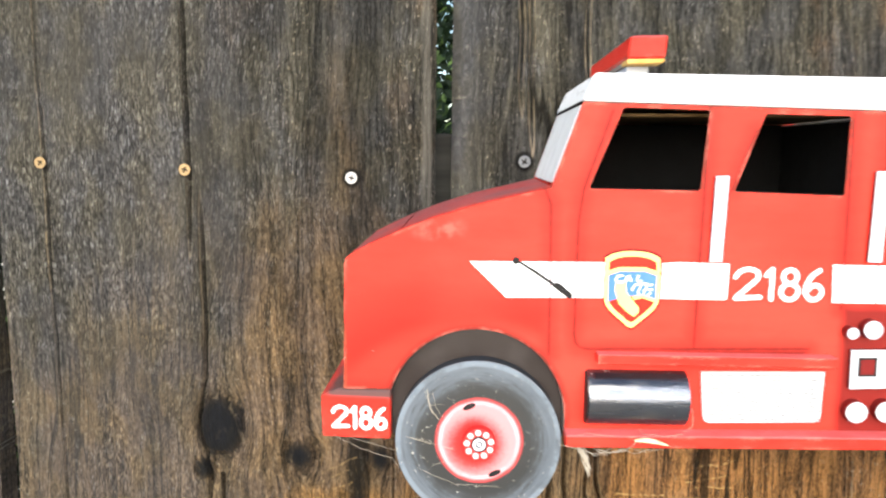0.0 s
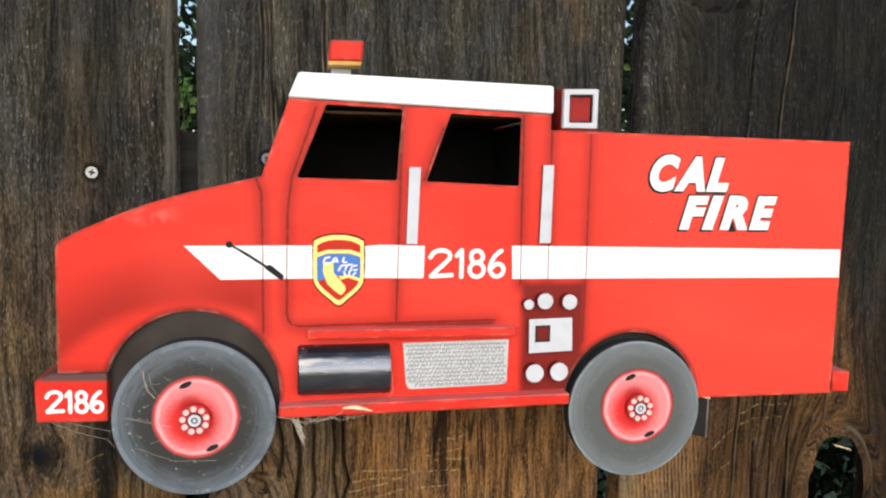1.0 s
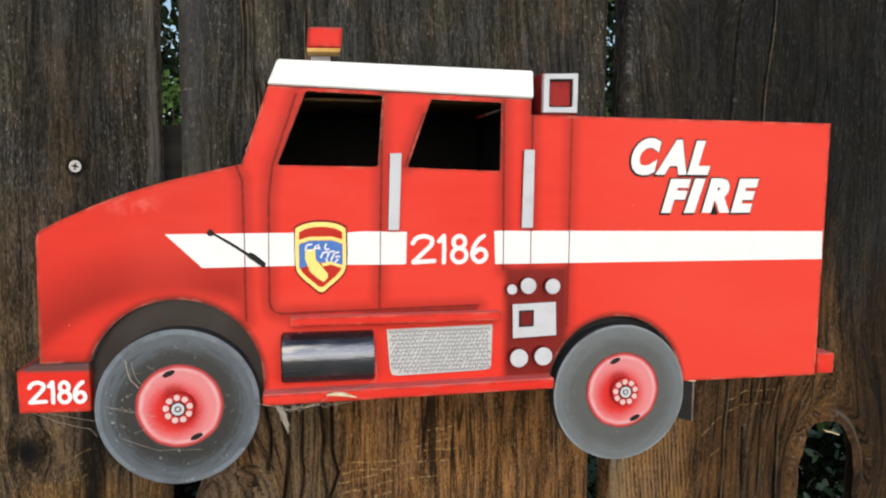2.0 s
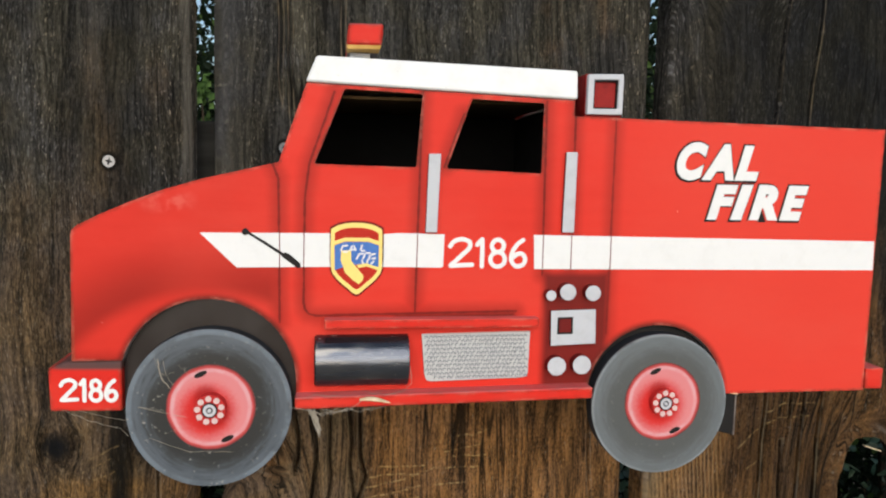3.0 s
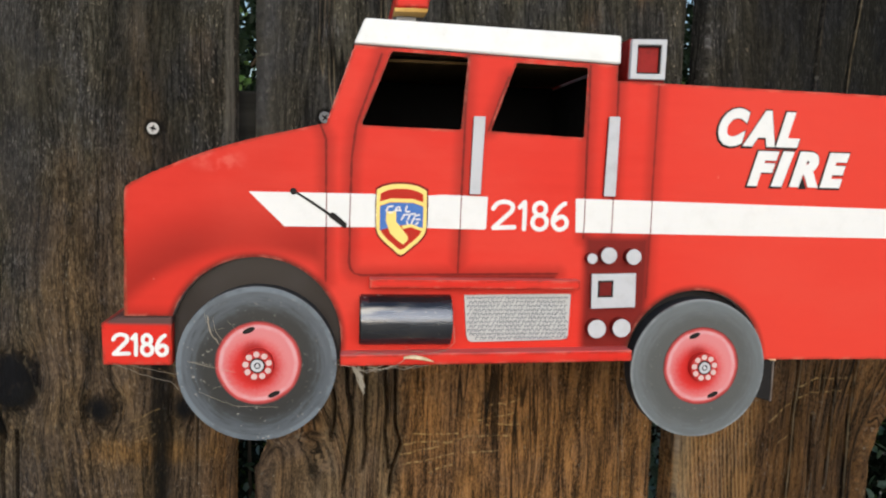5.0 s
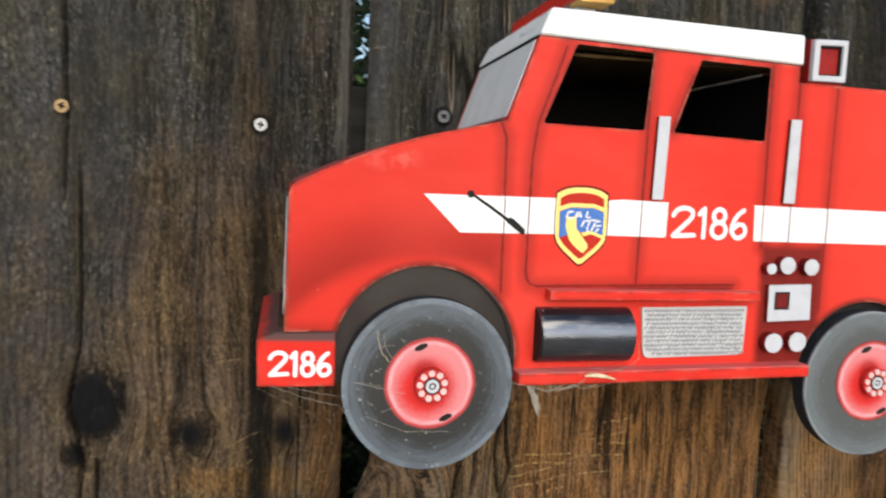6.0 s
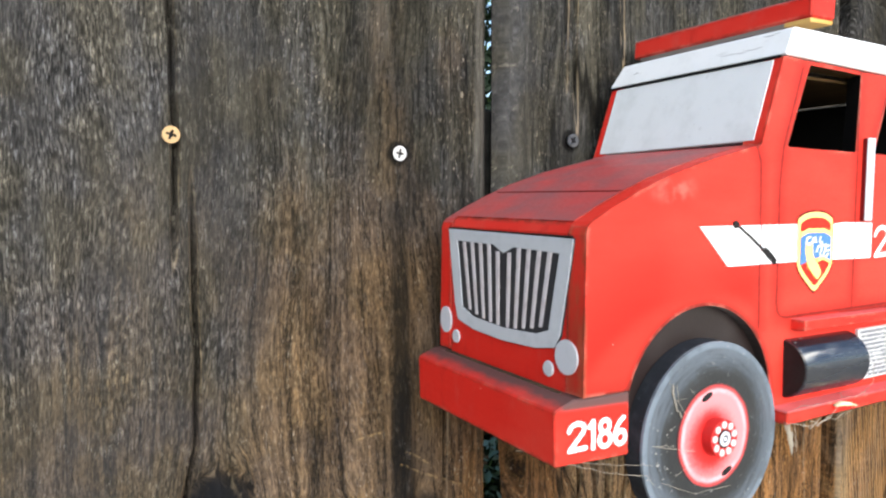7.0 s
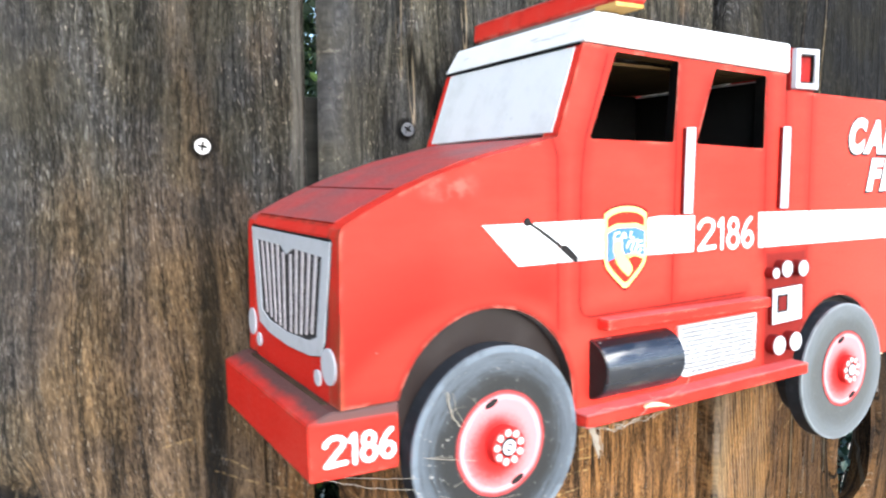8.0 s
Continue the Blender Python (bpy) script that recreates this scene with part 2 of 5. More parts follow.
    for line in SCRATCHES:
        for (ax, az), (bx, bz) in zip(line, line[1:]):
            pa = n.vmath("SUBTRACT", flat, (ax, 0, az))
            ba = (bx - ax, 0, bz - az)
            h = n.math("DIVIDE", n.vmath("DOT_PRODUCT", pa, ba), ba[0] ** 2 + ba[2] ** 2, clamp=True)
            d = n.vmath("LENGTH", n.vmath("SUBTRACT", pa, n.vmath("SCALE", ba, h)))
            best = d if best is None else n.math("MINIMUM", best, d)
    dash = n.step(n.noise(n.coords((330, 0, 330)), 1.0, 3.0), 0.42, 0.60)
    cut = n.math("MULTIPLY", n.step(best, 0.00085, 0.00030), dash)
    col = n.mix(n.math("MULTIPLY", cut, n.step(x, -0.02, 0.02, 0.35, 0.8)), col, (0.33, 0.23, 0.10))
    # shade of the splits painted black, with a paler raised lip beside it
    packed = n.node("ShaderNodeAttribute")
    packed.attribute_name = "split"
    packed = n.math("ADD", packed.outputs["Fac"], n.math("MULTIPLY", n.math("SUBTRACT", fibre, 0.5), 0.25))
    lip = n.math("MULTIPLY", n.step(n.math("ABSOLUTE", n.math("SUBTRACT", packed, 0.17)), 0.10, 0.02), n.step(patch2, 0.40, 0.56, 0.15, 0.85))
    col = n.mix(lip, col, (0.21, 0.165, 0.105))
    col = n.mix(n.step(packed, 0.40, 0.85, 0.0, 0.8), col, (0.0028, 0.0024, 0.0020))
    grey_edge = n.math("MULTIPLY", n.step(x, 0.034, 0.010), n.math("MULTIPLY", n.step(x, 0.0, 0.003), n.step(z, 1.40, 1.46, 0.0, 0.5)))
    col = n.mix(grey_edge, col, n.mix(tone, (0.040, 0.039, 0.035), (0.090, 0.088, 0.080)))
    tan = n.math("MULTIPLY", n.math("MULTIPLY", n.step(x, 0.036, 0.060), n.step(x, 0.120, 0.095)), n.math("MULTIPLY", n.step(z, 1.42, 1.38), n.step(band, 0.36, 0.60, 0.15, 0.60)))
    col = n.mix(tan, col, n.mix(n.step(tone, 0.40, 0.60), (0.020, 0.016, 0.011), (0.175, 0.145, 0.098)))
    heal = n.vmath("LENGTH", n.vmath("MULTIPLY", n.vmath("SUBTRACT", pos, (0.028, 0, 1.300)), (1 / 0.030, 0, 1 / 0.040)))
    heal = n.math("MULTIPLY", n.step(heal, 1.15, 0.75), n.step(band, 0.30, 0.58, 0.20, 0.65))
    col = n.mix(heal, col, n.mix(n.step(tone, 0.38, 0.60), (0.030, 0.023, 0.016), (0.165, 0.125, 0.082)))
    # drying checks: crack shade painted as long thin lines that wander with the grain
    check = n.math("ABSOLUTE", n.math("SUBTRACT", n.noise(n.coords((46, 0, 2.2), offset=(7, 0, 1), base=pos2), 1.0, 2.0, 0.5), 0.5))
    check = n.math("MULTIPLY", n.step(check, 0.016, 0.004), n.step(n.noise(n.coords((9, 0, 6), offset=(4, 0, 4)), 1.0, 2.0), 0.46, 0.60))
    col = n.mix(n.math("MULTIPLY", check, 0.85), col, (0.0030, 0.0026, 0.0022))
    ridge = n.math("SINE", n.math("MULTIPLY", n.math("ADD", n.math("ADD", x, n.math("MULTIPLY", z, 0.10)), n.math("MULTIPLY", drift, 0.25)), 1950.0))
    ridge = n.math("MULTIPLY", n.step(ridge, -0.3, 0.8), n.math("MULTIPLY", n.step(n.math("ABSOLUTE", n.math("SUBTRACT", x, 0.347)), 0.040, 0.018), n.step(z, 1.385, 1.345)))
    col = n.mix(n.math("MULTIPLY", ridge, n.step(grain, 0.32, 0.58, 0.15, 0.80)), col, (0.27, 0.175, 0.085))
    col = n.mix(n.math("MULTIPLY", n.step(n.math("ABSOLUTE", n.math("SUBTRACT", x, 0.3180)), 0.0030, 0.0008), n.math("MULTIPLY", n.step(z, 1.42, 1.37), n.step(grain, 0.3, 0.55, 0.1, 0.7))), col, (0.20, 0.165, 0.115))
    # tan gradient paints the sunlit stripe along this plank's edge
    bright_edge = n.math("MULTIPLY", n.math("MULTIPLY", n.step(x, 0.3345, 0.3225), n.step(x, 0.3195, 0.3210)), n.step(z, 1.43, 1.36))
    col = n.mix(n.math("MULTIPLY", bright_edge, n.step(grain, 0.36, 0.58, 0.10, 0.62)), col, (0.215, 0.165, 0.105))
    # pale worn rim of the grain round the knot hole
    rim = n.vmath("LENGTH", n.vmath("MULTIPLY", n.vmath("SUBTRACT", pos, (0.499, 0, 1.300)), (1 / 0.036, 0, 1 / 0.062)))
    rim = n.math("MULTIPLY", n.step(n.math("ABSOLUTE", n.math("SUBTRACT", rim, 0.94)), 0.045, 0.012), n.step(x, 0.500, 0.515))
    col = n.mix(n.math("MULTIPLY", rim, n.step(grain, 0.3, 0.6, 0.25, 0.75)), col, (0.15, 0.12, 0.085))
    col = n.mix(1.0, col, n.math("ADD", 0.88, n.math("MULTIPLY", rnd, 0.24)), "MULTIPLY")
    # the plank with the knot hole is blacker and greyer than the others
    col = n.mix(n.step(x, 0.345, 0.430, 0.0, 0.62), col, n.mix(1.0, col, (0.58, 0.64, 0.72), "MULTIPLY"))
    # paler, evener grey towards the left of the plank with the long split
    grey_mix = n.math("MULTIPLY", n.math("MULTIPLY", n.step(x, -0.10, -0.19), n.step(kd, 0.5, 1.6)), n.step(patch, 0.30, 0.62, 0.25, 0.60))
    col = n.mix(grey_mix, col, n.mix(tone, (0.027, 0.0255, 0.0225), (0.068, 0.064, 0.056)))
    # curly dry fibres standing off the weathered plank
    curl = n.math("ABSOLUTE", n.math("SUBTRACT", n.noise(n.coords((800, 0, 95), offset=(9, 3, 1)), 1.0, 3.0, 0.6), 0.5))
    curl = n.math("MULTIPLY", n.step(curl, 0.034, 0.006), n.step(n.noise(n.coords((170, 0, 80), offset=(2, 8, 5)), 1.0, 4.0, 0.7), 0.50, 0.66))
    curl = n.math("MULTIPLY", curl, n.math("MULTIPLY", n.step(kd, 0.8, 1.6), n.step(x, 0.02, -0.22, 0.06, 0.40)))
    col = n.mix(curl, col, (0.230, 0.215, 0.185))
    # the fine weathering of the whole face: short dark and pale dashes along the grain
    rough_face = n.math("MULTIPLY", n.step(x, -0.05, -0.19, 0.30, 1.0), n.step(n.noise(n.coords((16, 0, 9), offset=(6, 6, 6)), 1.0, 4.0, 0.6), 0.36, 0.62, 0.25, 1.0))
    col = n.mix(rough_face, col, n.mix(1.0, col, n.step(dashes, 0.36, 0.68, 0.42, 1.9), "MULTIPLY"))
    strand = n.noise(n.coords((850, 0, 140), offset=(4, 9, 2), base=pos2), 1.0, 2.0, 0.5)
    col = n.mix(n.math("MULTIPLY", n.step(strand, 0.60, 0.68), n.math("MULTIPLY", rough_face, 0.62)), col, n.mix(n.step(bare, 0.2, 1.0), (0.21, 0.205, 0.190), (0.22, 0.165, 0.095)))
    col = n.mix(n.math("MULTIPLY", n.step(strand, 0.40, 0.32), n.math("MULTIPLY", rough_face, 0.6)), col, (0.006, 0.0055, 0.005))
    col = n.mix(n.step(kd, 1.30, 0.62, 0.0, 0.93), col, (0.0050, 0.0051, 0.0056))
    # cool and warm mottling, and crumbs of lichen that do not follow the grain
    mottle = n.noise(n.coords((38, 0, 22), offset=(3, 3, 9)), 1.0, 2.0, 0.5)
    col = n.mix(1.0, col, n.mix(n.step(mottle, 0.40, 0.60), (0.94, 0.96, 1.07), (1.04, 1.01, 0.93)), "MULTIPLY")
    crumb = n.noise(n.coords((210, 0, 85), offset=(7, 1, 2)), 1.0, 3.0, 0.55)
    col = n.mix(rough_face, col, n.mix(1.0, col, n.step(crumb, 0.36, 0.66, 0.74, 1.30), "MULTIPLY"))
    # a paler sawn edge beside the wide gap
    sawn = n.math("MULTIPLY", n.step(n.math("ABSOLUTE", n.math("ADD", x, 0.0125)), 0.0042, 0.0015), n.step(grain, 0.35, 0.62, 0.15, 0.6))
    col = n.mix(n.math("MULTIPLY", sawn, n.step(z, 1.40, 1.50, 0.2, 1.0)), col, (0.105, 0.098, 0.082))
    h = n.math("ADD", n.math("MULTIPLY", n.math("ADD", grain, dashes), 0.6), n.math("ADD", n.math("MULTIPLY", fibre, 0.7), n.math("MULTIPLY", fleck, 0.4)))
    return n.done(col, 0.88, normal=n.bump(h, 0.8, 0.0016), Specular_IOR_Level=0.10)


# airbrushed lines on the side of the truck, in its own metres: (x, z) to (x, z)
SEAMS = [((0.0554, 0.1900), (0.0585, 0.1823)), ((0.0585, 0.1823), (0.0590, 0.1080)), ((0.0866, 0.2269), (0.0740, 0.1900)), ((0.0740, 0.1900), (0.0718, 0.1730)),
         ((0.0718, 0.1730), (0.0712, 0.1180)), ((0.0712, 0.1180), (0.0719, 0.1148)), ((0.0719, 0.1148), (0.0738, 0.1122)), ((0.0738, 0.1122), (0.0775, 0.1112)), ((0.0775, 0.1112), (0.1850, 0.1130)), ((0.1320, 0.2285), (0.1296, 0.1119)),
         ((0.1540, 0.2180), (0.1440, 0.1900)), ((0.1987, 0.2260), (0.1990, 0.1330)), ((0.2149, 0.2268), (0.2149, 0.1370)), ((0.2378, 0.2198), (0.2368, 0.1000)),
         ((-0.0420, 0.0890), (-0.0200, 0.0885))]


def painted_red(name, lines=False, dust=0.0, dust_colour=(0.175, 0.080, 0.083), grime=None):
    n = Nodes(name)
    pos = n.coords()
    big = n.noise(n.coords((18, 18, 18)), 1.0, 3.0)
    brush = n.noise(n.coords((16, 60, 160)), 1.0, 4.0, 0.6)
    fine = n.noise(n.coords((700, 700, 700)), 1.0, 3.0)
    red = n.mix(big, (0.555, 0.0280, 0.0175), (0.61, 0.0355, 0.0220)) if lines else n.mix(big, (0.535, 0.0180, 0.0115), (0.59, 0.0230, 0.0145))
    red = n.mix(n.step(brush, 0.35, 0.75, 0.0, 0.16), red, (0.45, 0.014, 0.009))
    red = n.mix(n.step(n.noise(n.coords((9, 9, 22), offset=(3, 1, 2)), 1.0, 5.0, 0.6), 0.42, 0.68, 0.0, 0.6), red, (0.60, 0.052, 0.034))
    if not lines:
        rubbed = n.noise(n.coords((30, 75, 24), offset=(6, 2, 4)), 1.0, 5.0, 0.65)
        red = n.mix(n.step(rubbed, 0.56, 0.76, 0.0, 0.22), red, (0.46, 0.11, 0.095))
        red = n.mix(n.step(rubbed, 0.44, 0.28, 0.0, 0.45), red, (0.30, 0.012, 0.009))
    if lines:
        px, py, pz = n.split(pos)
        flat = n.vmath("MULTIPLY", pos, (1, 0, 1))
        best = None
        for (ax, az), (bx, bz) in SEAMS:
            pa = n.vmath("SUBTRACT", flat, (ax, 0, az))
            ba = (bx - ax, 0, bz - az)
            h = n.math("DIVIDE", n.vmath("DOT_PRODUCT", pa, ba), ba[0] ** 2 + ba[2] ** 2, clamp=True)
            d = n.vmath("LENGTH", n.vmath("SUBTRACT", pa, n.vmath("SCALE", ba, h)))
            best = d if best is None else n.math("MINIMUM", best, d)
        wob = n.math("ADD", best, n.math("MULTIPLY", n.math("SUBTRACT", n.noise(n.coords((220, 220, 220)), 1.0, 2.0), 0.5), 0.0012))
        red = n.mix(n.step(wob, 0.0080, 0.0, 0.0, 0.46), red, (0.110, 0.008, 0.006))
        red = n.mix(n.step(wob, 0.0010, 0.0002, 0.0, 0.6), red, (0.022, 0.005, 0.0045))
        # sprayed swell of the front wing
        wide = n.vmath("LENGTH", n.vmath("MULTIPLY", n.vmath("SUBTRACT", flat, (0.0215, 0, 0.050)), (0.92, 0, 1.0)))
        arc = n.math("SUBTRACT", wide, 0.0785)
        arc = n.math("MINIMUM", n.step(arc, 0.030, 0.0), n.step(arc, -0.009, 0.0))
        arc = n.math("MULTIPLY", arc, n.math("MULTIPLY", n.step(n.math("ABSOLUTE", n.math("SUBTRACT", px, 0.018)), 0.0, 0.034, 0.62, 1.0), n.step(px, 0.060, 0.052)))
        red = n.mix(n.math("MULTIPLY", arc, 0.62), red, (0.130, 0.009, 0.006))
        # sheen over the tank, painted in as a paler red
        red = n.mix(n.step(px, 0.21, 0.30, 0.0, 0.55), red, (0.62, 0.056, 0.037))
        # end grain showing brown at the front end of the board
        grain_end = n.math("MULTIPLY", n.step(px, -0.0414, -0.0422), n.step(n.noise(n.coords((60, 160, 45), offset=(2, 6, 8)), 1.0, 5.0, 0.7), 0.40, 0.58, 0.0, 0.75))
        red = n.mix(grain_end, red, n.mix(n.noise(n.coords((150, 150, 90)), 1.0, 3.0), (0.14, 0.030, 0.014), (0.42, 0.105, 0.050)))
        # less sheen over bonnet and nose, painted in as a darker red
        nose_dim = n.math("MULTIPLY", n.step(px, 0.066, 0.030), n.step(n.noise(n.coords((30, 30, 30), offset=(1, 0, 3)), 1.0, 4.0), 0.25, 0.75, 0.12, 0.26))
        red = n.mix(nose_dim, red, (0.33, 0.014, 0.009))
        # black mist along the ledge
        mist = n.math("MAXIMUM", n.math("SUBTRACT", n.math("ABSOLUTE", n.math("SUBTRACT", px, 0.152)), 0.030), n.math("ABSOLUTE", n.math("SUBTRACT", pz, n.math("ADD", 0.1065, n.math("MULTIPLY", px, 0.018)))))
        red = n.mix(n.step(mist, 0.0042, 0.0004, 0.0, 0.75), red, (0.035, 0.006, 0.005))
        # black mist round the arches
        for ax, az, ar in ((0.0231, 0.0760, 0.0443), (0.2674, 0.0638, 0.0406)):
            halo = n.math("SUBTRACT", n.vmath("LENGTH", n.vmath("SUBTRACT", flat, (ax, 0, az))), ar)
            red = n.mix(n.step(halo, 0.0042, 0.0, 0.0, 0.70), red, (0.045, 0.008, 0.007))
        # dark red pump panel, sprayed with soft edges
        qx = n.math("SUBTRACT", n.math("ABSOLUTE", n.math("SUBTRACT", px, 0.2185)), 0.0175)
        qz = n.math("SUBTRACT", n.math("ABSOLUTE", n.math("SUBTRACT", pz, 0.100)), 0.033)
        red = n.mix(n.step(n.math("MAXIMUM", qx, qz), 0.004, -0.002, 0.0, 0.9), red, (0.115, 0.011, 0.009))
        # pale rubbed patch on the bonnet
        rub = n.vmath("LENGTH", n.vmath("MULTIPLY", n.vmath("SUBTRACT", pos, (0.004, 0, 0.170)), (55, 0, 120)))
        rub = n.math("MULTIPLY", n.step(rub, 1.0, 0.2), n.step(n.noise(n.coords((90, 90, 90)), 1.0, 4.0), 0.42, 0.62))
        red = n.mix(n.math("MULTIPLY", rub, 0.26), red, (0.75, 0.25, 0.20))
    chips = n.step(n.noise(n.coords((260, 260, 260), offset=(2, 2, 2)), 1.0, 2.0), 0.765, 0.79)
    red = n.mix(n.math("MULTIPLY", chips, 0.6), red, (0.75, 0.45, 0.38))
    # corners rubbed to primer and grimed brown
    rub_edge = n.math("MULTIPLY", n.edges(0.0030), n.step(n.noise(n.coords((120, 120, 120), offset=(4, 7, 1)), 1.0, 5.0, 0.7), 0.32, 0.55))
    red = n.mix(n.math("MULTIPLY", rub_edge, 0.85), red, n.mix(n.step(n.noise(n.coords((70, 70, 70), offset=(9, 2, 6)), 1.0, 3.0), 0.48, 0.62), (0.075, 0.026, 0.016), (0.40, 0.14, 0.10)))
    if dust:
        nz = n.split(n.node("ShaderNodeNewGeometry").outputs["Normal"])[2]
        d = n.math("MULTIPLY", n.step(nz, 0.3, 0.9), n.step(n.noise(n.coords((38, 38, 38)), 1.0, 6.0, 0.6), 0.30, 0.70, 0.55, 1.0))
        red = n.mix(n.math("MULTIPLY", d, dust), red, dust_colour)
    if grime:
        blown = n.math("ADD", n.split(pos)[0], n.math("MULTIPLY", n.math("SUBTRACT", n.noise(n.coords((90, 60, 90), offset=(1, 5, 3)), 1.0, 5.0, 0.65), 0.5), 0.012))
        red = n.mix(n.math("MULTIPLY", n.step(blown, *grime), n.step(n.split(pos)[2], 0.083, 0.0855, 0.0, 0.95)), red, (0.072, 0.050, 0.048))
    return n.done(red, n.step(fine, 0.3, 0.7, 0.40, 0.52), normal=n.bump(n.math("ADD", n.math("MULTIPLY", brush, 0.6), n.math("MULTIPLY", fine, 0.3)), 0.12, 0.001), Specular_IOR_Level=0.11)


def paint(name, colour, dirty, rough=0.5, amount=0.35, scale=90.0, bump=0.12, gloss=0.14, bloom=0.0):
    """Brushed paint with speckles and thin dirt."""
    n = Nodes(name)
    a = n.noise(n.coords((scale, scale, scale)), 1.0, 5.0, 0.65)
    b = n.noise(n.coords((scale * 7, scale * 7, scale * 7)), 1.0, 3.0)
    col = n.mix(n.step(a, 0.45, 0.75, 0.0, amount), colour, dirty)
    col = n.mix(n.step(b, 0.66, 0.74, 0.0, amount * 1.2), col, dirty)
    return n.done(col, n.step(a, 0.3, 0.7, rough - 0.06, rough + 0.1), normal=n.bump(n.math("ADD", a, n.math("MULTIPLY", b, 0.3)), bump, 0.0008), Specular_IOR_Level=gloss, Sheen_Weight=bloom, Sheen_Roughness=0.35)


def tyre_paint(name, dark, edge, dirt, brushed):
    n = Nodes(name)
    pos = n.coords()
    x, y, z = n.split(pos)
    r = n.vmath("LENGTH", n.vmath("MULTIPLY", pos, (1, 0, 1)))
    a = n.noise(n.coords((60, 60, 60)), 1.0, 5.0, 0.65)
    specks = n.noise(n.coords((480, 480, 480)), 1.0, 2.0)
    # brush strokes that follow the round of the tyre
    swirl = n.node("ShaderNodeCombineXYZ")
    n.put(swirl.inputs[0], n.math("MULTIPLY", r, 620.0))
    n.put(swirl.inputs[1], n.math("MULTIPLY", x, 75.0))
    n.put(swirl.inputs[2], n.math("MULTIPLY", z, 75.0))
    stroke_marks = n.noise(swirl.outputs[0], 1.0, 4.0, 0.6)
    rr = n.math("ADD", r, n.math("MULTIPLY", n.math("SUBTRACT", a, 0.5), 0.010))
    col = n.mix(n.step(rr, 0.0270, 0.0375), dark, edge)
    col = n.mix(n.step(stroke_marks, 0.42, 0.70, 0.0, brushed), col, n.mix(n.step(rr, 0.026, 0.034), dark, tuple(c * 1.35 for c in edge)))
    col = n.mix(n.step(stroke_marks, 0.46, 0.30, 0.0, brushed), col, dark)
    col = n.mix(n.math("MULTIPLY", n.step(r, 0.0378, 0.0394), n.step(a, 0.38, 0.56, 0.10, 0.75)), col, tuple(min(0.45, c * 2.2) for c in edge))
    low = n.step(n.math("ADD", n.math("MULTIPLY", x, 0.7), z), 0.020, -0.030, 0.25, 1.0)
    col = n.mix(n.math("MULTIPLY", n.step(specks, 0.672, 0.725, 0.0, dirt), low), col, (0.33, 0.32, 0.29))
    return n.done(col, n.step(a, 0.3, 0.7, 0.42, 0.55), normal=n.bump(n.math("ADD", a, n.math("MULTIPLY", specks, 0.4)), 0.2, 0.0008), Specular_IOR_Level=0.52, Sheen_Weight=0.25, Sheen_Roughness=0.35)


def rim_paint():
    n = Nodes("sprayed_red_and_pink_rim")
    pos = n.coords()
    flat = n.vmath("MULTIPLY", pos, (1, 0, 1))
    r = n.vmath("LENGTH", flat)
    a = n.noise(n.coords((110, 110, 110)), 1.0, 4.0, 0.6)
    fine = n.noise(n.coords((600, 600, 600)), 1.0, 3.0)
    rr = n.math("ADD", r, n.math("MULTIPLY", n.math("SUBTRACT", a, 0.5), 0.0018))
    heart = n.math("ADD", n.vmath("LENGTH", n.vmath("SUBTRACT", flat, (-0.0022, 0, -0.0022))), n.math("MULTIPLY", n.math("SUBTRACT", fine, 0.5), 0.004))
    col = n.mix(n.step(heart, 0.0085, 0.0185), (0.52, 0.024, 0.022), (0.56, 0.190, 0.200))
    line = n.math("MULTIPLY", n.step(n.math("ABSOLUTE", n.math("SUBTRACT", rr, 0.0194)), 0.0018, 0.0003), n.step(a, 0.35, 0.60, 0.35, 0.85))
    col = n.mix(line, col, (0.56, 0.31, 0.33))
    col = n.mix(n.step(rr, 0.0198, 0.0210), col, (0.44, 0.055, 0.055))
    col = n.mix(n.step(rr, 0.0208, 0.0226), col, (0.090, 0.030, 0.030))
    shade = n.vmath("LENGTH", n.vmath("SUBTRACT", flat, (-0.0025, 0, 0.0055)))
    col = n.mix(n.step(shade, 0.0080, 0.003, 0.0, 0.65), col, (0.20, 0.008, 0.007))
    return n.done(col, 0.5, normal=n.bump(a, 0.1, 0.0006), Specular_IOR_Level=0.12)


def bare(name, lo, hi, scale=(60, 8, 60), rough=0.75):
    n = Nodes(name)
    a = n.noise(n.coords(scale), 1.0, 5.0, 0.6)
    return n.done(n.mix(n.step(a, 0.3, 0.7), lo, hi), rough, normal=n.bump(a, 0.3, 0.0008), Specular_IOR_Level=0.12)


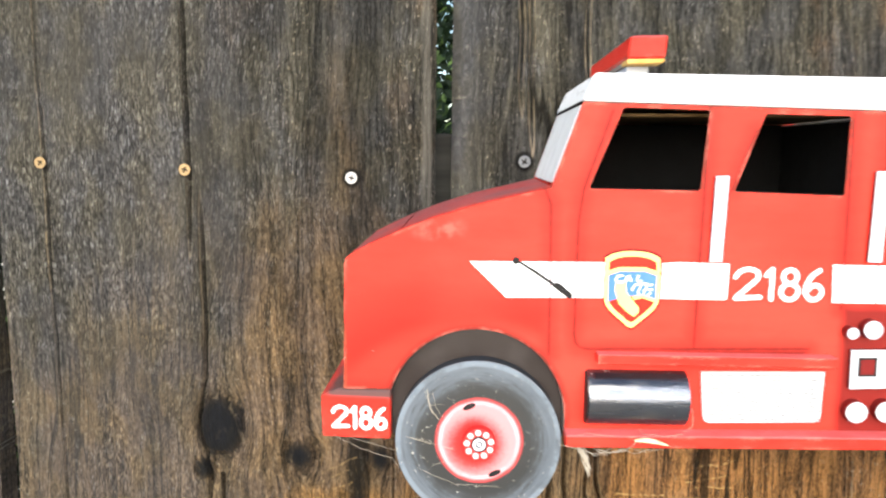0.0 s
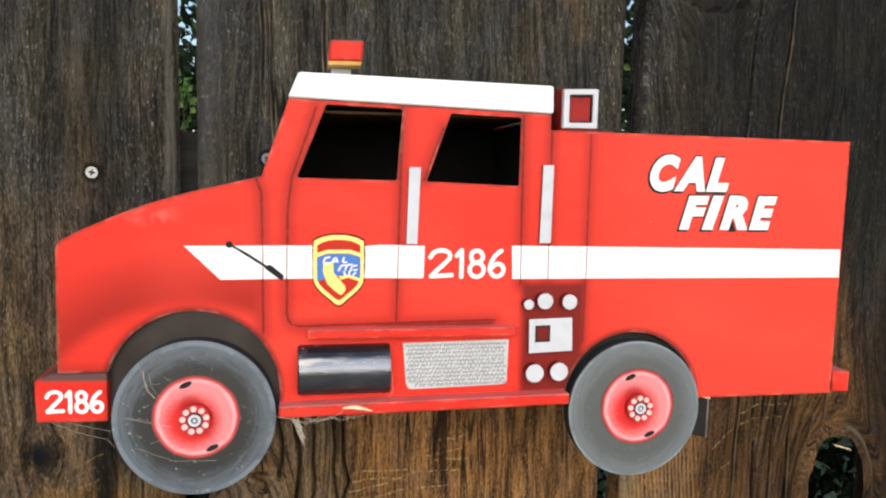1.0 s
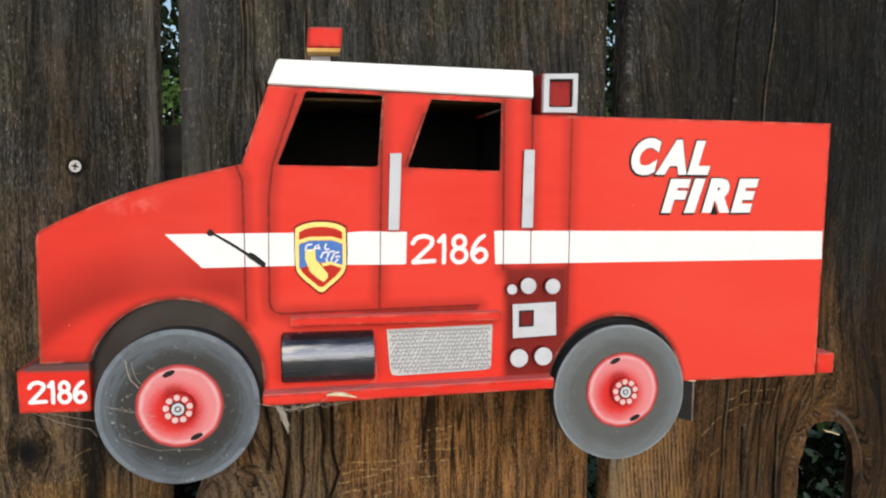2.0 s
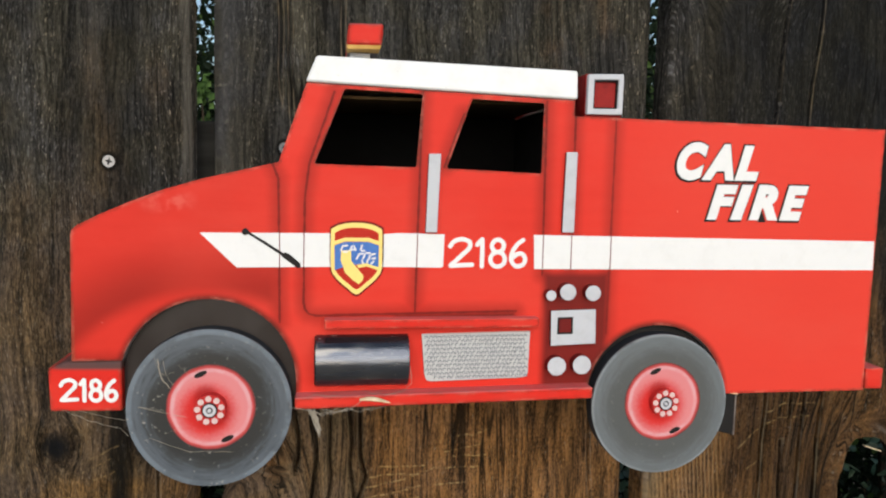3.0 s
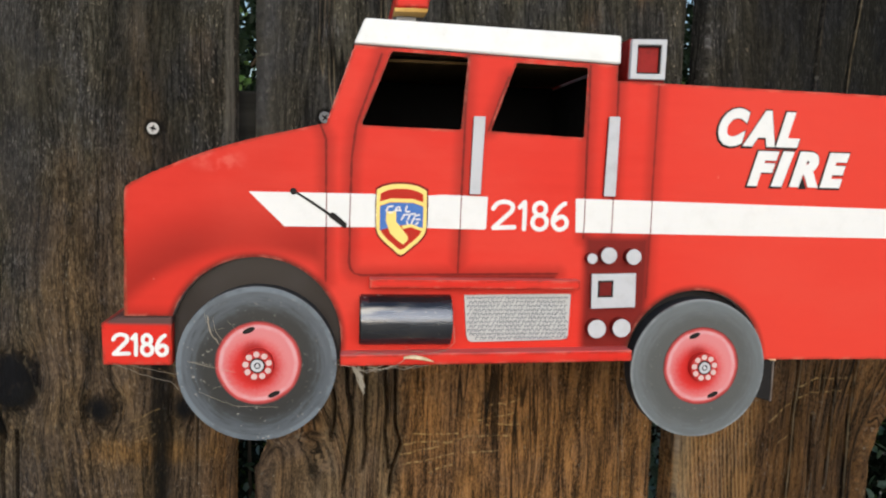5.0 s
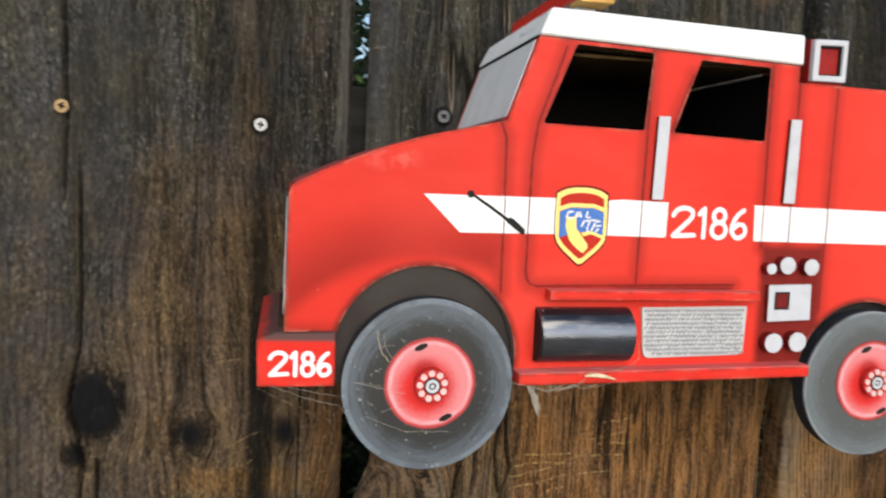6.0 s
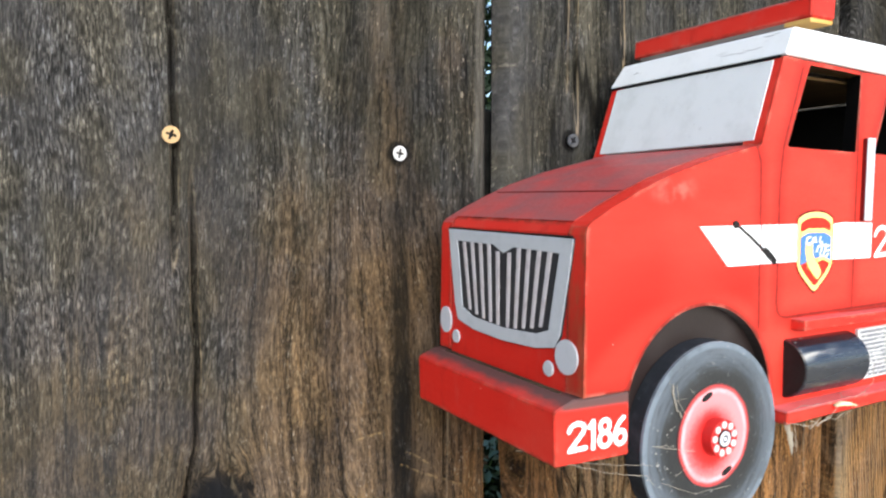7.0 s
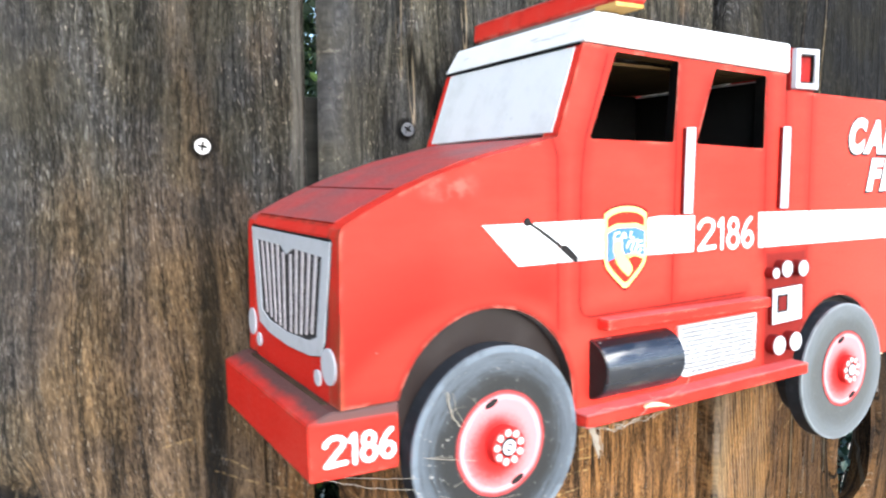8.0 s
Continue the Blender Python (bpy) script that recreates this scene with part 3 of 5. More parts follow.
def enamel_pipe():
    n = Nodes("glossy_black_pipe")
    a = n.noise(n.coords((30, 140, 140)), 1.0, 4.0)
    b = n.noise(n.coords((22, 22, 260)), 1.0, 3.0)
    specks = n.noise(n.coords((420, 420, 420)), 1.0, 2.0)
    col = n.mix(n.step(a, 0.35, 0.7), (0.080, 0.090, 0.112), (0.115, 0.122, 0.138))
    x, y, z = n.split(n.coords())
    # pale streak high on the left half paints in the pipe's highlight
    glint = n.math("MULTIPLY", n.step(n.math("ABSOLUTE", n.math("SUBTRACT", z, 0.0950)), 0.0036, 0.0010), n.math("MULTIPLY", n.step(x, 0.108, 0.098), n.step(a, 0.40, 0.62)))
    dirt = n.math("MAXIMUM", n.step(specks, 0.69, 0.74, 0.0, 0.5), n.math("MULTIPLY", glint, 0.75))
    col = n.mix(dirt, col, (0.4, 0.38, 0.34))
    return n.done(col, n.step(b, 0.3, 0.7, 0.16, 0.34), n.math("SUBTRACT", 0.9, dirt), normal=n.bump(n.math("ADD", a, b), 0.25, 0.0008))


def leaf_green(name, lo, hi, share, rough=0.65, gloss=0.15):
    """Leaves: most of them dark, a share of them paler."""
    n = Nodes(name)
    isl = n.node("ShaderNodeNewGeometry").outputs["Random Per Island"]
    a = n.noise(n.coords((40, 40, 40)), 1.0, 3.0)
    return n.done(n.mix(n.step(isl, 1.0 - share, 1.0), n.mix(a, lo, tuple(c * 0.6 for c in lo)), hi), rough, Specular_IOR_Level=gloss)


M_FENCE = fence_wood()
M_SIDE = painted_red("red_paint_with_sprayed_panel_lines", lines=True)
M_RED = painted_red("red_paint", dust=0.9)
M_LEDGE = painted_red("red_paint_rubbed_pink_on_top", dust=0.45, dust_colour=(0.50, 0.24, 0.25))
M_BUMPER = painted_red("red_paint_with_blown_dirt", dust=0.22, grime=(-0.0562, -0.0485))
# near-black colour keeps light from showing inside the cab
M_INNER = paint("near_black_inside", (0.003, 0.003, 0.003), (0.006, 0.005, 0.005), 0.9, 0.4)
M_DKRED = paint("dark_red_paint", (0.13, 0.009, 0.008), (0.07, 0.012, 0.011), 0.6)
M_LAMP = paint("lamp_red_paint", (0.24, 0.012, 0.010), (0.10, 0.012, 0.011), 0.5, 0.6, 120)
M_WHITE = paint("white_paint", (0.675, 0.685, 0.69), (0.51, 0.51, 0.49), 0.5, 0.22)
M_VISOR = paint("worn_white_paint", (0.735, 0.755, 0.76), (0.49, 0.50, 0.49), 0.55, 0.28, 55)
M_NUT = paint("pinkish_white_paint", (0.56, 0.42, 0.41), (0.5, 0.3, 0.3), 0.5, 0.4)
M_GLASS = paint("pale_blue_white_windscreen_paint", (0.63, 0.66, 0.67), (0.49, 0.52, 0.52), 0.45, 0.6, 45)
M_GREY = paint("light_grey_paint", (0.45, 0.47, 0.50), (0.31, 0.325, 0.35), 0.5, 0.4)
M_SLAT = paint("pinkish_grey_slat_paint", (0.50, 0.47, 0.485), (0.30, 0.235, 0.245), 0.55, 0.6, 140)
M_PALE = paint("pale_grey_paint", (0.46, 0.475, 0.51), (0.33, 0.325, 0.345), 0.5, 0.4)
M_ARCH = paint("brown_black_paint", (0.0118, 0.0072, 0.0064), (0.020, 0.0130, 0.0118), 0.36, 0.5, gloss=0.42, bloom=0.20)
M_GAP = paint("dark_grey_grille_paint", (0.030, 0.030, 0.033), (0.055, 0.052, 0.052), 0.6, 0.5)
M_BLACK = paint("black_paint", (0.012, 0.011, 0.011), (0.030, 0.028, 0.027), 0.6, 0.5)
M_YELLOW = paint("yellow_paint", (0.80, 0.61, 0.19), (0.70, 0.50, 0.14), 0.5, 0.3)
M_BLUE = paint("blue_paint", (0.055, 0.145, 0.42), (0.09, 0.20, 0.48), 0.5, 0.5)
M_EMBRED = paint("brick_red_paint", (0.40, 0.020, 0.010), (0.32, 0.02, 0.01), 0.5, 0.4)
M_TYRE_F = tyre_paint("dusty_black_blue_tyre_paint", (0.0085, 0.0100, 0.0105), (0.058, 0.072, 0.088), 0.7, 0.55)
# rear tyre: the front's paint, with its sheen put in as grey
M_TYRE_R = tyre_paint("sheen_grey_tyre_paint", (0.060, 0.066, 0.066), (0.096, 0.110, 0.120), 0.2, 0.30)
M_TREAD = paint("dark_tyre_edge_paint", (0.016, 0.018, 0.022), (0.05, 0.055, 0.065), 0.6, 0.6)
M_RIM = rim_paint()
M_HUB = paint("hub_red_paint", (0.42, 0.022, 0.020), (0.30, 0.030, 0.028), 0.55, 0.5, 200)
M_PIPE = enamel_pipe()
M_TRAY = paint("dull_grey_metal", (0.455, 0.465, 0.465), (0.53, 0.535, 0.53), 0.5, 0.6, 200)
M_HOOK = paint("dark_metal_hollows", (0.17, 0.18, 0.20), (0.26, 0.27, 0.29), 0.6)
M_PINE = bare("bare_yellow_pine", (0.42, 0.24, 0.06), (0.55, 0.34, 0.11))
M_CEIL = bare("brown_bare_wood", (0.055, 0.032, 0.012), (0.10, 0.062, 0.025))
M_RAIL = bare("old_grey_rail_wood", (0.011, 0.011, 0.010), (0.028, 0.028, 0.025), (6, 90, 90), 0.85)
M_DRAB = bare("drab_grey_brown_wood", (0.12, 0.098, 0.085), (0.21, 0.18, 0.160))
M_CLEAT = bare("dark_stained_cleat_wood", (0.03, 0.022, 0.015), (0.07, 0.05, 0.03), (60, 60, 8), 0.85)
M_STRAW = bare("dry_straw_husk", (0.50, 0.36, 0.20), (0.72, 0.60, 0.42), (200, 30, 200), 0.7)
M_WEB = paint("pale_cobweb", (0.31, 0.28, 0.23), (0.21, 0.175, 0.135), 0.8)
M_LEAF = leaf_green("hedge_leaf", (0.007, 0.016, 0.006), (0.070, 0.120, 0.030), 0.14)
# leaf colour raised in place of the light missing behind the fence
M_BRIGHT = leaf_green("brightened_blue_green_leaf", (0.150, 0.270, 0.140), (0.320, 0.440, 0.350), 0.6, 0.36, 0.9)
# brighter leaf colour paints the sunlit patch seen through the gap
M_SUNNY = leaf_green("sunny_leaf", (0.06, 0.12, 0.025), (0.12, 0.20, 0.05), 0.6)
M_BARK = bare("brown_bark", (0.05, 0.035, 0.025), (0.12, 0.09, 0.06), (40, 40, 8), 0.9)


def screw_metal(name, lo, hi):
    n = Nodes(name)
    a = n.noise(n.coords((500, 500, 500)), 1.0, 3.0)
    return n.done(n.mix(a, lo, hi), n.step(a, 0.3, 0.7, 0.4, 0.6), 0.7, n.bump(a, 0.3, 0.0003))


M_BRASS = screw_metal("yellow_zinc_screw", (0.17, 0.11, 0.05), (0.29, 0.21, 0.11))
M_ZINC = screw_metal("bright_zinc_screw", (0.22, 0.22, 0.22), (0.40, 0.40, 0.40))
M_DULL = screw_metal("dull_zinc_screw", (0.07, 0.075, 0.085), (0.14, 0.15, 0.165))


def ground_soil():
    n = Nodes("dry_soil_and_straw")
    a = n.noise(n.coords((3, 3, 3)), 1.0, 6.0, 0.65)
    b = n.noise(n.coords((40, 40, 40)), 1.0, 5.0, 0.7)
    col = n.mix(n.step(a, 0.35, 0.65), (0.34, 0.29, 0.22), (0.48, 0.43, 0.34))
    col = n.mix(n.step(b, 0.5, 0.7, 0.0, 0.6), col, (0.22, 0.18, 0.13))
    return n.done(col, 0.95, normal=n.bump(n.math("ADD", a, b), 0.6, 0.02))


M_SOIL = ground_soil()


# ---- mesh helpers ----
def part(name, bm, material, parent, label="", at=(0, 0, 0), smooth=False):
    """Links a bmesh as one mesh object under a thing or a part."""
    me = bpy.data.meshes.new(name)
    bm.normal_update()
    bm.to_mesh(me)
    bm.free()
    for m in material if isinstance(material, (list, tuple)) else [material]:
        me.materials.append(m)
    if smooth:
        me.shade_smooth()
    ob = new(name, me)
    ob.location = at
    if parent is not None:
        ob.parent = parent
    return tagged(ob, label)


def thing(name, place, label, category, kind="", group="", turn=0.0):
    e = new(name)
    e.matrix_world = pose(*place, 0, 0, turn)
    return tagged(e, label, category, group, kind)


def soften(bm, width, segments=2, angle=35):
    """Rounds the sharp edges."""
    bm.normal_update()
    edges = [e for e in bm.edges if len(e.link_faces) == 2 and e.calc_face_angle(0) > radians(angle)]
    if edges:
        bmesh.ops.bevel(bm, geom=edges, offset=width, segments=segments, profile=0.5, affect="EDGES", clamp_overlap=True)
    return bm


def box(x0, x1, y0, y1, z0, z1, r=0.0006, seg=2):
    bm = bmesh.new()
    bmesh.ops.create_cube(bm, size=1)
    for v in bm.verts:
        v.co = Vector(((x0 + x1) / 2 + v.co.x * (x1 - x0), (y0 + y1) / 2 + v.co.y * (y1 - y0), (z0 + z1) / 2 + v.co.z * (z1 - z0)))
    return soften(bm, r, seg) if r else bm


def plate(outer, y0, y1, holes=(), r=0.0):
    """A flat shape in x and z (with holes) that is thick in y, from y0 (front) to y1."""
    loops = [list(outer)] + [list(h) for h in holes]
    from_loops = [[Vector((x, z, 0)) for x, z in lp] for lp in loops]
    from mathutils.geometry import tessellate_polygon
    tris = tessellate_polygon(from_loops)
    pts = [p for lp in loops for p in lp]
    bm = bmesh.new()
    f = [bm.verts.new((x, y0, z)) for x, z in pts]
    b = [bm.verts.new((x, y1, z)) for x, z in pts]
    for t in tris:
        try:
            bm.faces.new([f[i] for i in t])
            bm.faces.new([b[i] for i in reversed(t)])
        except ValueError:
            pass
    k = 0
    for lp in loops:
        n = len(lp)
        for i in range(n):
            j = (i + 1) % n
            bm.faces.new((f[k + i], f[k + j], b[k + j], b[k + i]))
        k += n
    bmesh.ops.recalc_face_normals(bm, faces=bm.faces)
    return soften(bm, r, 1, 50) if r else bm


def disc(radius, y0, y1, n=48, r=0.0, cx=0.0, cz=0.0):
    return plate([(cx + radius * math.cos(2 * math.pi * i / n), cz + radius * math.sin(2 * math.pi * i / n)) for i in range(n)], y0, y1, r=r)


def ring(outer, inner, y0, y1, r=0.0):
    return plate(outer, y0, y1, holes=[inner], r=r)


def shrink(pts, k, cx=None, cz=None):
    cx = sum(p[0] for p in pts) / len(pts) if cx is None else cx
    cz = sum(p[1] for p in pts) / len(pts) if cz is None else cz
    return [(cx + (x - cx) * k, cz + (z - cz) * k) for x, z in pts]


def letters(text, size, thick, fat, lean=0.0, gap=1.0):
    """Text as a mesh in x and z that faces -y, with its lower left corner at the origin."""
    cu = bpy.data.curves.new("text", "FONT")
    cu.body, cu.size, cu.extrude, cu.offset, cu.shear, cu.resolution_u = text, size, thick / 2, fat, lean, 4
    cu.space_character = gap
    ob = bpy.data.objects.new("text", cu)
    scene.collection.objects.link(ob)
    bpy.context.view_layer.update()
    me = bpy.data.meshes.new_from_object(ob.evaluated_get(bpy.context.evaluated_depsgraph_get()))
    bpy.data.objects.remove(ob)
    bm = bmesh.new()
    bm.from_mesh(me)
    bpy.data.meshes.remove(me)
    lo = [min(v.co[i] for v in bm.verts) for i in range(2)]
    for v in bm.verts:
        v.co = Vector((v.co.x - lo[0], -v.co.z, v.co.y - lo[1]))
    return bm


def fit_to(bm, x0, x1, z0, z1, y):
    xs, zs, ys = [v.co.x for v in bm.verts], [v.co.z for v in bm.verts], [v.co.y for v in bm.verts]
    a, b, c, d = min(xs), max(xs), min(zs), max(zs)
    back = max(ys)
    for v in bm.verts:
        v.co = Vector((x0 + (v.co.x - a) / (b - a) * (x1 - x0), y + v.co.y - back, z0 + (v.co.z - c) / (d - c) * (z1 - z0)))
    return bm


def tube(points, radius, sides=5):
    """A thin strand along points."""
    bm = bmesh.new()
    rings = []
    pts = [Vector(p) for p in points]
    for i, p in enumerate(pts):
        d = (pts[min(i + 1, len(pts) - 1)] - pts[max(i - 1, 0)]).normalized()
        u = d.orthogonal().normalized()
        w = d.cross(u)
        rad = radius * (1.0 if 0 < i < len(pts) - 1 else 0.4)
        rings.append([bm.verts.new(p + u * rad * math.cos(2 * math.pi * k / sides) + w * rad * math.sin(2 * math.pi * k / sides)) for k in range(sides)])
    for a, b in zip(rings, rings[1:]):
        for k in range(sides):
            bm.faces.new((a[k], a[(k + 1) % sides], b[(k + 1) % sides], b[k]))
    bm.faces.new(rings[0][::-1])
    bm.faces.new(rings[-1])
    return bm


def joined(bms):
    out = bmesh.new()
    for b in bms:
        me = bpy.data.meshes.new("tmp")
        b.to_mesh(me)
        b.free()
        out.from_mesh(me)
        bpy.data.meshes.remove(me)
    return out


# ---- ground ----
def build_ground():
    bm = bmesh.new()
    bmesh.ops.create_grid(bm, x_segments=60, y_segments=60, size=1)
    for v in bm.verts:
        s = v.co.copy()
        v.co.x, v.co.y = s.x * abs(s.x) * 1500, s.y * abs(s.y) * 1500
        if v.co.length < 60:
            v.co.z = 0.02 * noise.noise(v.co * 1.3)
    g = part("ground", bm, M_SOIL, None, "dry brown soil with straw under the fence")
    tagged(g, category="ground", kind="structure")


build_ground()

# ---- fence ----
FENCE_TOP = 1.78
THICK = 0.022
# left and right edges of each board
BOARDS = [(-1.880, -1.580), (-1.566, -1.266), (-1.252, -0.952), (-0.938, -0.638), (-0.623, -0.323), (-0.309, -0.0080), (0.0025, 0.3055), (0.3212, 0.6180), (0.632, 0.932), (0.946, 1.246), (1.260, 1.560), (1.574, 1.874)]
CRACK = [(1.78, -0.1755), (1.67, -0.1735), (1.608, -0.1726), (1.556, -0.1724), (1.527, -0.1727), (1.490, -0.1737)]
CRACK2 = [(1.545, -0.1656), (1.517, -0.1650), (1.468, -0.1646), (1.447, -0.1646), (1.413, -0.1660), (1.398, -0.1688), (1.376, -0.1720), (1.3435, -0.1646), (1.26, -0.168)]
CRACK3 = [(1.410, -0.1545), (1.394, -0.1497), (1.378, -0.1433), (1.355, -0.1400)]
SPLITS = [  # other fine splits: top z, bottom z, x at the top, x at the bottom, depth
    (1.78, 1.585, 0.0470, 0.0490, 0.004), (1.78, 1.560, 0.0530, 0.0560, 0.003), (1.78, 1.60, 0.0880, 0.0900, 0.003),
    (1.74, 1.56, 0.4150, 0.4020, 0.004), (1.74, 1.55, 0.4420, 0.4260, 0.004),
    (1.42, 1.24, 0.4120, 0.4050, 0.004), (1.40, 1.24, 0.4330, 0.4220, 0.003), (1.70, 1.24, -0.2740, -0.2700, 0.003), (1.50, 1.28, -0.0330, -0.0360, 0.003),
    (1.42, 1.22, 0.2700, 0.2760, 0.003), (1.75, 1.55, 0.5650, 0.5560, 0.003)]
NOTCH = [(1.40, 0.0015), (1.385, 0.0060), (1.36, 0.0078), (1.335, 0.0098), (1.331, 0.0094), (1.322, 0.0060), (1.31, 0.0020)]
HOLE = (0.4988, 1.2935, 0.0246, 0.0560)   # the knot hole: x, z, half width, half height


def along(table, z):
    for (z0, x0), (z1, x1) in zip(table, table[1:]):
        if z1 <= z <= z0:
            return x0 + (x1 - x0) * (z0 - z) / (z0 - z1)
    return None


def relief(x, z):
    """How far the face of a board lies back from its plane, and how much of that is an open split (0 to 1)."""
    d = 0.0009 * (noise.noise((x * 130, z * 3.0, 1.0)) + 0.6 * noise.noise((x * 320, z * 7.0, 4.0)))
    d += 0.0016 * noise.noise((x * 14, z * 2.0, 9.0))
    split = 0.0
    for table, deep, wide in ((CRACK, 0.008, 0.0012), (CRACK2, 0.008, 0.0012), (CRACK3, 0.004, 0.0009)):
        c = along(table, z)
        if c is not None and abs(x - c) < 0.01:
            c += 0.0015 * noise.noise((3.0, z * 30, 2.0))
            ends = min(1.0, (table[0][0] - z) / 0.04 + (table[0][0] > 1.7), (z - table[-1][0]) / 0.03 + (table[-1][0] < 1.3))
            k = ends * math.exp(-((x - c) / wide) ** 2)
            d += deep * k
            split = max(split, k * deep / 0.008)
    for z0, z1, xa, xb, deep in SPLITS:
        if z1 < z < z0:
            k = (z0 - z) / (z0 - z1)
            c = xa + (xb - xa) * k + 0.002 * noise.noise((xa * 90, z * 22, 5.0))
            if abs(x - c) < 0.006:
                fade = max(0, min(1, (z - z1) / 0.03, (z0 - z) / 0.01))
                k = fade * math.exp(-((x - c) / 0.0012) ** 2)
                d += deep * k
                split = max(split, k * 0.75)
    for line, deep in CURVES:
        if abs(x - line[0][0]) > 0.03:
            continue
        for (ax, az), (bx, bz) in zip(line, line[1:]):
            ux, uz = bx - ax, bz - az
            k = min(1.0, max(0.0, ((x - ax) * ux + (z - az) * uz) / (ux * ux + uz * uz)))
            gap = math.hypot(x - ax - k * ux, z - az - k * uz)
            if gap < 0.005:
                k = math.exp(-(gap / 0.0010) ** 2)
                d = max(d, deep * k)
                split = max(split, 0.85 * math.exp(-(gap / 0.0012) ** 2))
    for kx, kz, rx, rz in KNOTS + RINGS:
        q = math.hypot((x - kx) / rx, (z - kz) / rz)
        if q < 1.6:
            d += -0.0015 * math.exp(-q * q) + 0.0034 * math.exp(-((q - 1.0) / 0.07) ** 2)
    return d, split


def edge_shift(x_edge, z):
    low = min(1.0, max(0.0, (1.43 - z) / 0.09))
    lean = {0.3055: -0.0075, 0.3212: -0.0062}.get(x_edge, 0.0)      # the gap widens low down
    if x_edge == 0.0025 and 1.31 < z < 1.40:
        lean, low = along(NOTCH, z), 1.0                             # a bite out of the edge
    return lean * low * low * (3 - 2 * low) + 0.0022 * noise.noise((x_edge * 31, z * 4.0, 6.0)) + 0.0008 * noise.noise((x_edge * 31, z * 22.0, 8.0))


def build_board(parent, x0, x1, fine, hole=None):
    """One upright plank: wavy edges, raised grain, splits, and perhaps a knot hole."""
    if fine:
        nx = 250
        zs = [0.02, 0.6, 1.1] + [1.2 + 0.0040 * i for i in range(130)] + [FENCE_TOP]
    else:
        nx, zs = 12, [0.02 + (FENCE_TOP - 0.02) * i / 24 for i in range(25)]
    verts, faces, splits = [], [], []
    nz = len(zs)
    keep = {}
    for side in (0, 1):
        for j, z in enumerate(zs):
            l, r = x0 + edge_shift(x0, z), x1 + edge_shift(x1, z)
            for i in range(nx + 1):
                x = l + (r - l) * i / nx
                zz = z
                if hole:
                    hx, hz, a, b = hole
                    wav = 1 + 0.06 * noise.noise((3 * math.atan2(z - hz, x - hx), 2.0, 7.0))
                    q = (abs((x - hx) / (a * wav)) ** 2.5 + abs((z - hz) / (b * wav)) ** 2.5) ** 0.4
                    if 0.90 < q < 1.09:
                        x, zz = hx + (x - hx) / q, hz + (z - hz) / q
                        q = 1.0
                    if side == 0:
                        keep[(j, i)] = q > 1.0001
                    elif q > 0.9:
                        open_up = 0.42 * math.exp(-max(q - 1, 0) * 3.5)     # the hole widens to the back
                        x, zz = x + (x - hx) * open_up, zz + (zz - hz) * open_up * 0.3
                e = min(x - l, r - x)
                round_off = 0.0035 * max(0.0, 1 - e / 0.006) ** 2
                if x0 == 0.0025 and x - l < 0.013:
                    round_off = max(round_off, 0.0120 * (1 - (x - l) / 0.013) ** 2)      # a well-rounded edge
                    if side == 1:
                        x += 0.0058 * (1 - (x - l) / 0.013)
                if x0 == 0.3212 and side == 1 and x - l < 0.013:
                    x -= 0.0024 * (1 - (x - l) / 0.013)
                if x1 == -0.0080 and side == 1 and r - x < 0.013:
                    x -= 0.0046 * (1 - (r - x) / 0.013)                                  # sawn out of square
                y, split = (round_off if side == 0 else THICK), 0.0
                if side == 0 and fine:
                    d, split = relief(x, zz)
                    y += d
                verts.append((x, y, zz))
                splits.append(split)
    n = nz * (nx + 1)
    solid = {}
    for j in range(nz - 1):
        for i in range(nx):
            q = [(j, i), (j, i + 1), (j + 1, i + 1), (j + 1, i)]
            if hole and not any(keep[c] for c in q):
                continue
            solid[(j, i)] = True
            a = [jj * (nx + 1) + ii for jj, ii in q]
            faces.append(a)
            faces.append([n + k for k in reversed(a)])
    for j, i in solid:
        for dj, di, u, v in ((-1, 0, (j, i), (j, i + 1)), (1, 0, (j + 1, i + 1), (j + 1, i)), (0, -1, (j + 1, i), (j, i)), (0, 1, (j, i + 1), (j + 1, i + 1))):
            if (j + dj, i + di) not in solid:
                a, b = u[0] * (nx + 1) + u[1], v[0] * (nx + 1) + v[1]
                faces.append([b, a, n + a, n + b])
    me = bpy.data.meshes.new("board")
    me.from_pydata(verts, [], faces)
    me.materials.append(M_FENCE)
    me.attributes.new("split", "FLOAT", "POINT").data.foreach_set("value", splits)
    if fine:
        me.shade_smooth()
        me.set_sharp_from_angle(angle=radians(38))
    ob = new("board", me)
    ob.parent = parent
    return ob


fence = thing("fence", (0, 0, 0), "weathered dark brown fence of upright wide planks", "fence", "structure")
for k, (bx0, bx1) in enumerate(BOARDS):
    board = build_board(fence, bx0, bx1, 5 <= k <= 7, HOLE if k == 7 else None)
    if k == 7:
        tagged(board, "dark plank with an open knot hole")
    elif k == 5:
        tagged(board, "plank with a long split and dark knots")
for cx, cz, long, tilt in ((0.4935, 1.3497, 0.0065, -0.15), (0.5072, 1.3376, 0.0075, -0.30)):
    chip = box(-long, long, -0.0012, 0.0030, -0.0011, 0.0011, 0.0005)
    for v in chip.verts:
        v.co.z *= 1.0 - 0.7 * abs(v.co.x) / long
    bmesh.ops.transform(chip, matrix=pose(cx, 0.006, cz, 0, -math.degrees(tilt), 0), verts=chip.verts)
    part("splinter", chip, M_STRAW, fence, "pale torn wood on the rim of the knot hole")
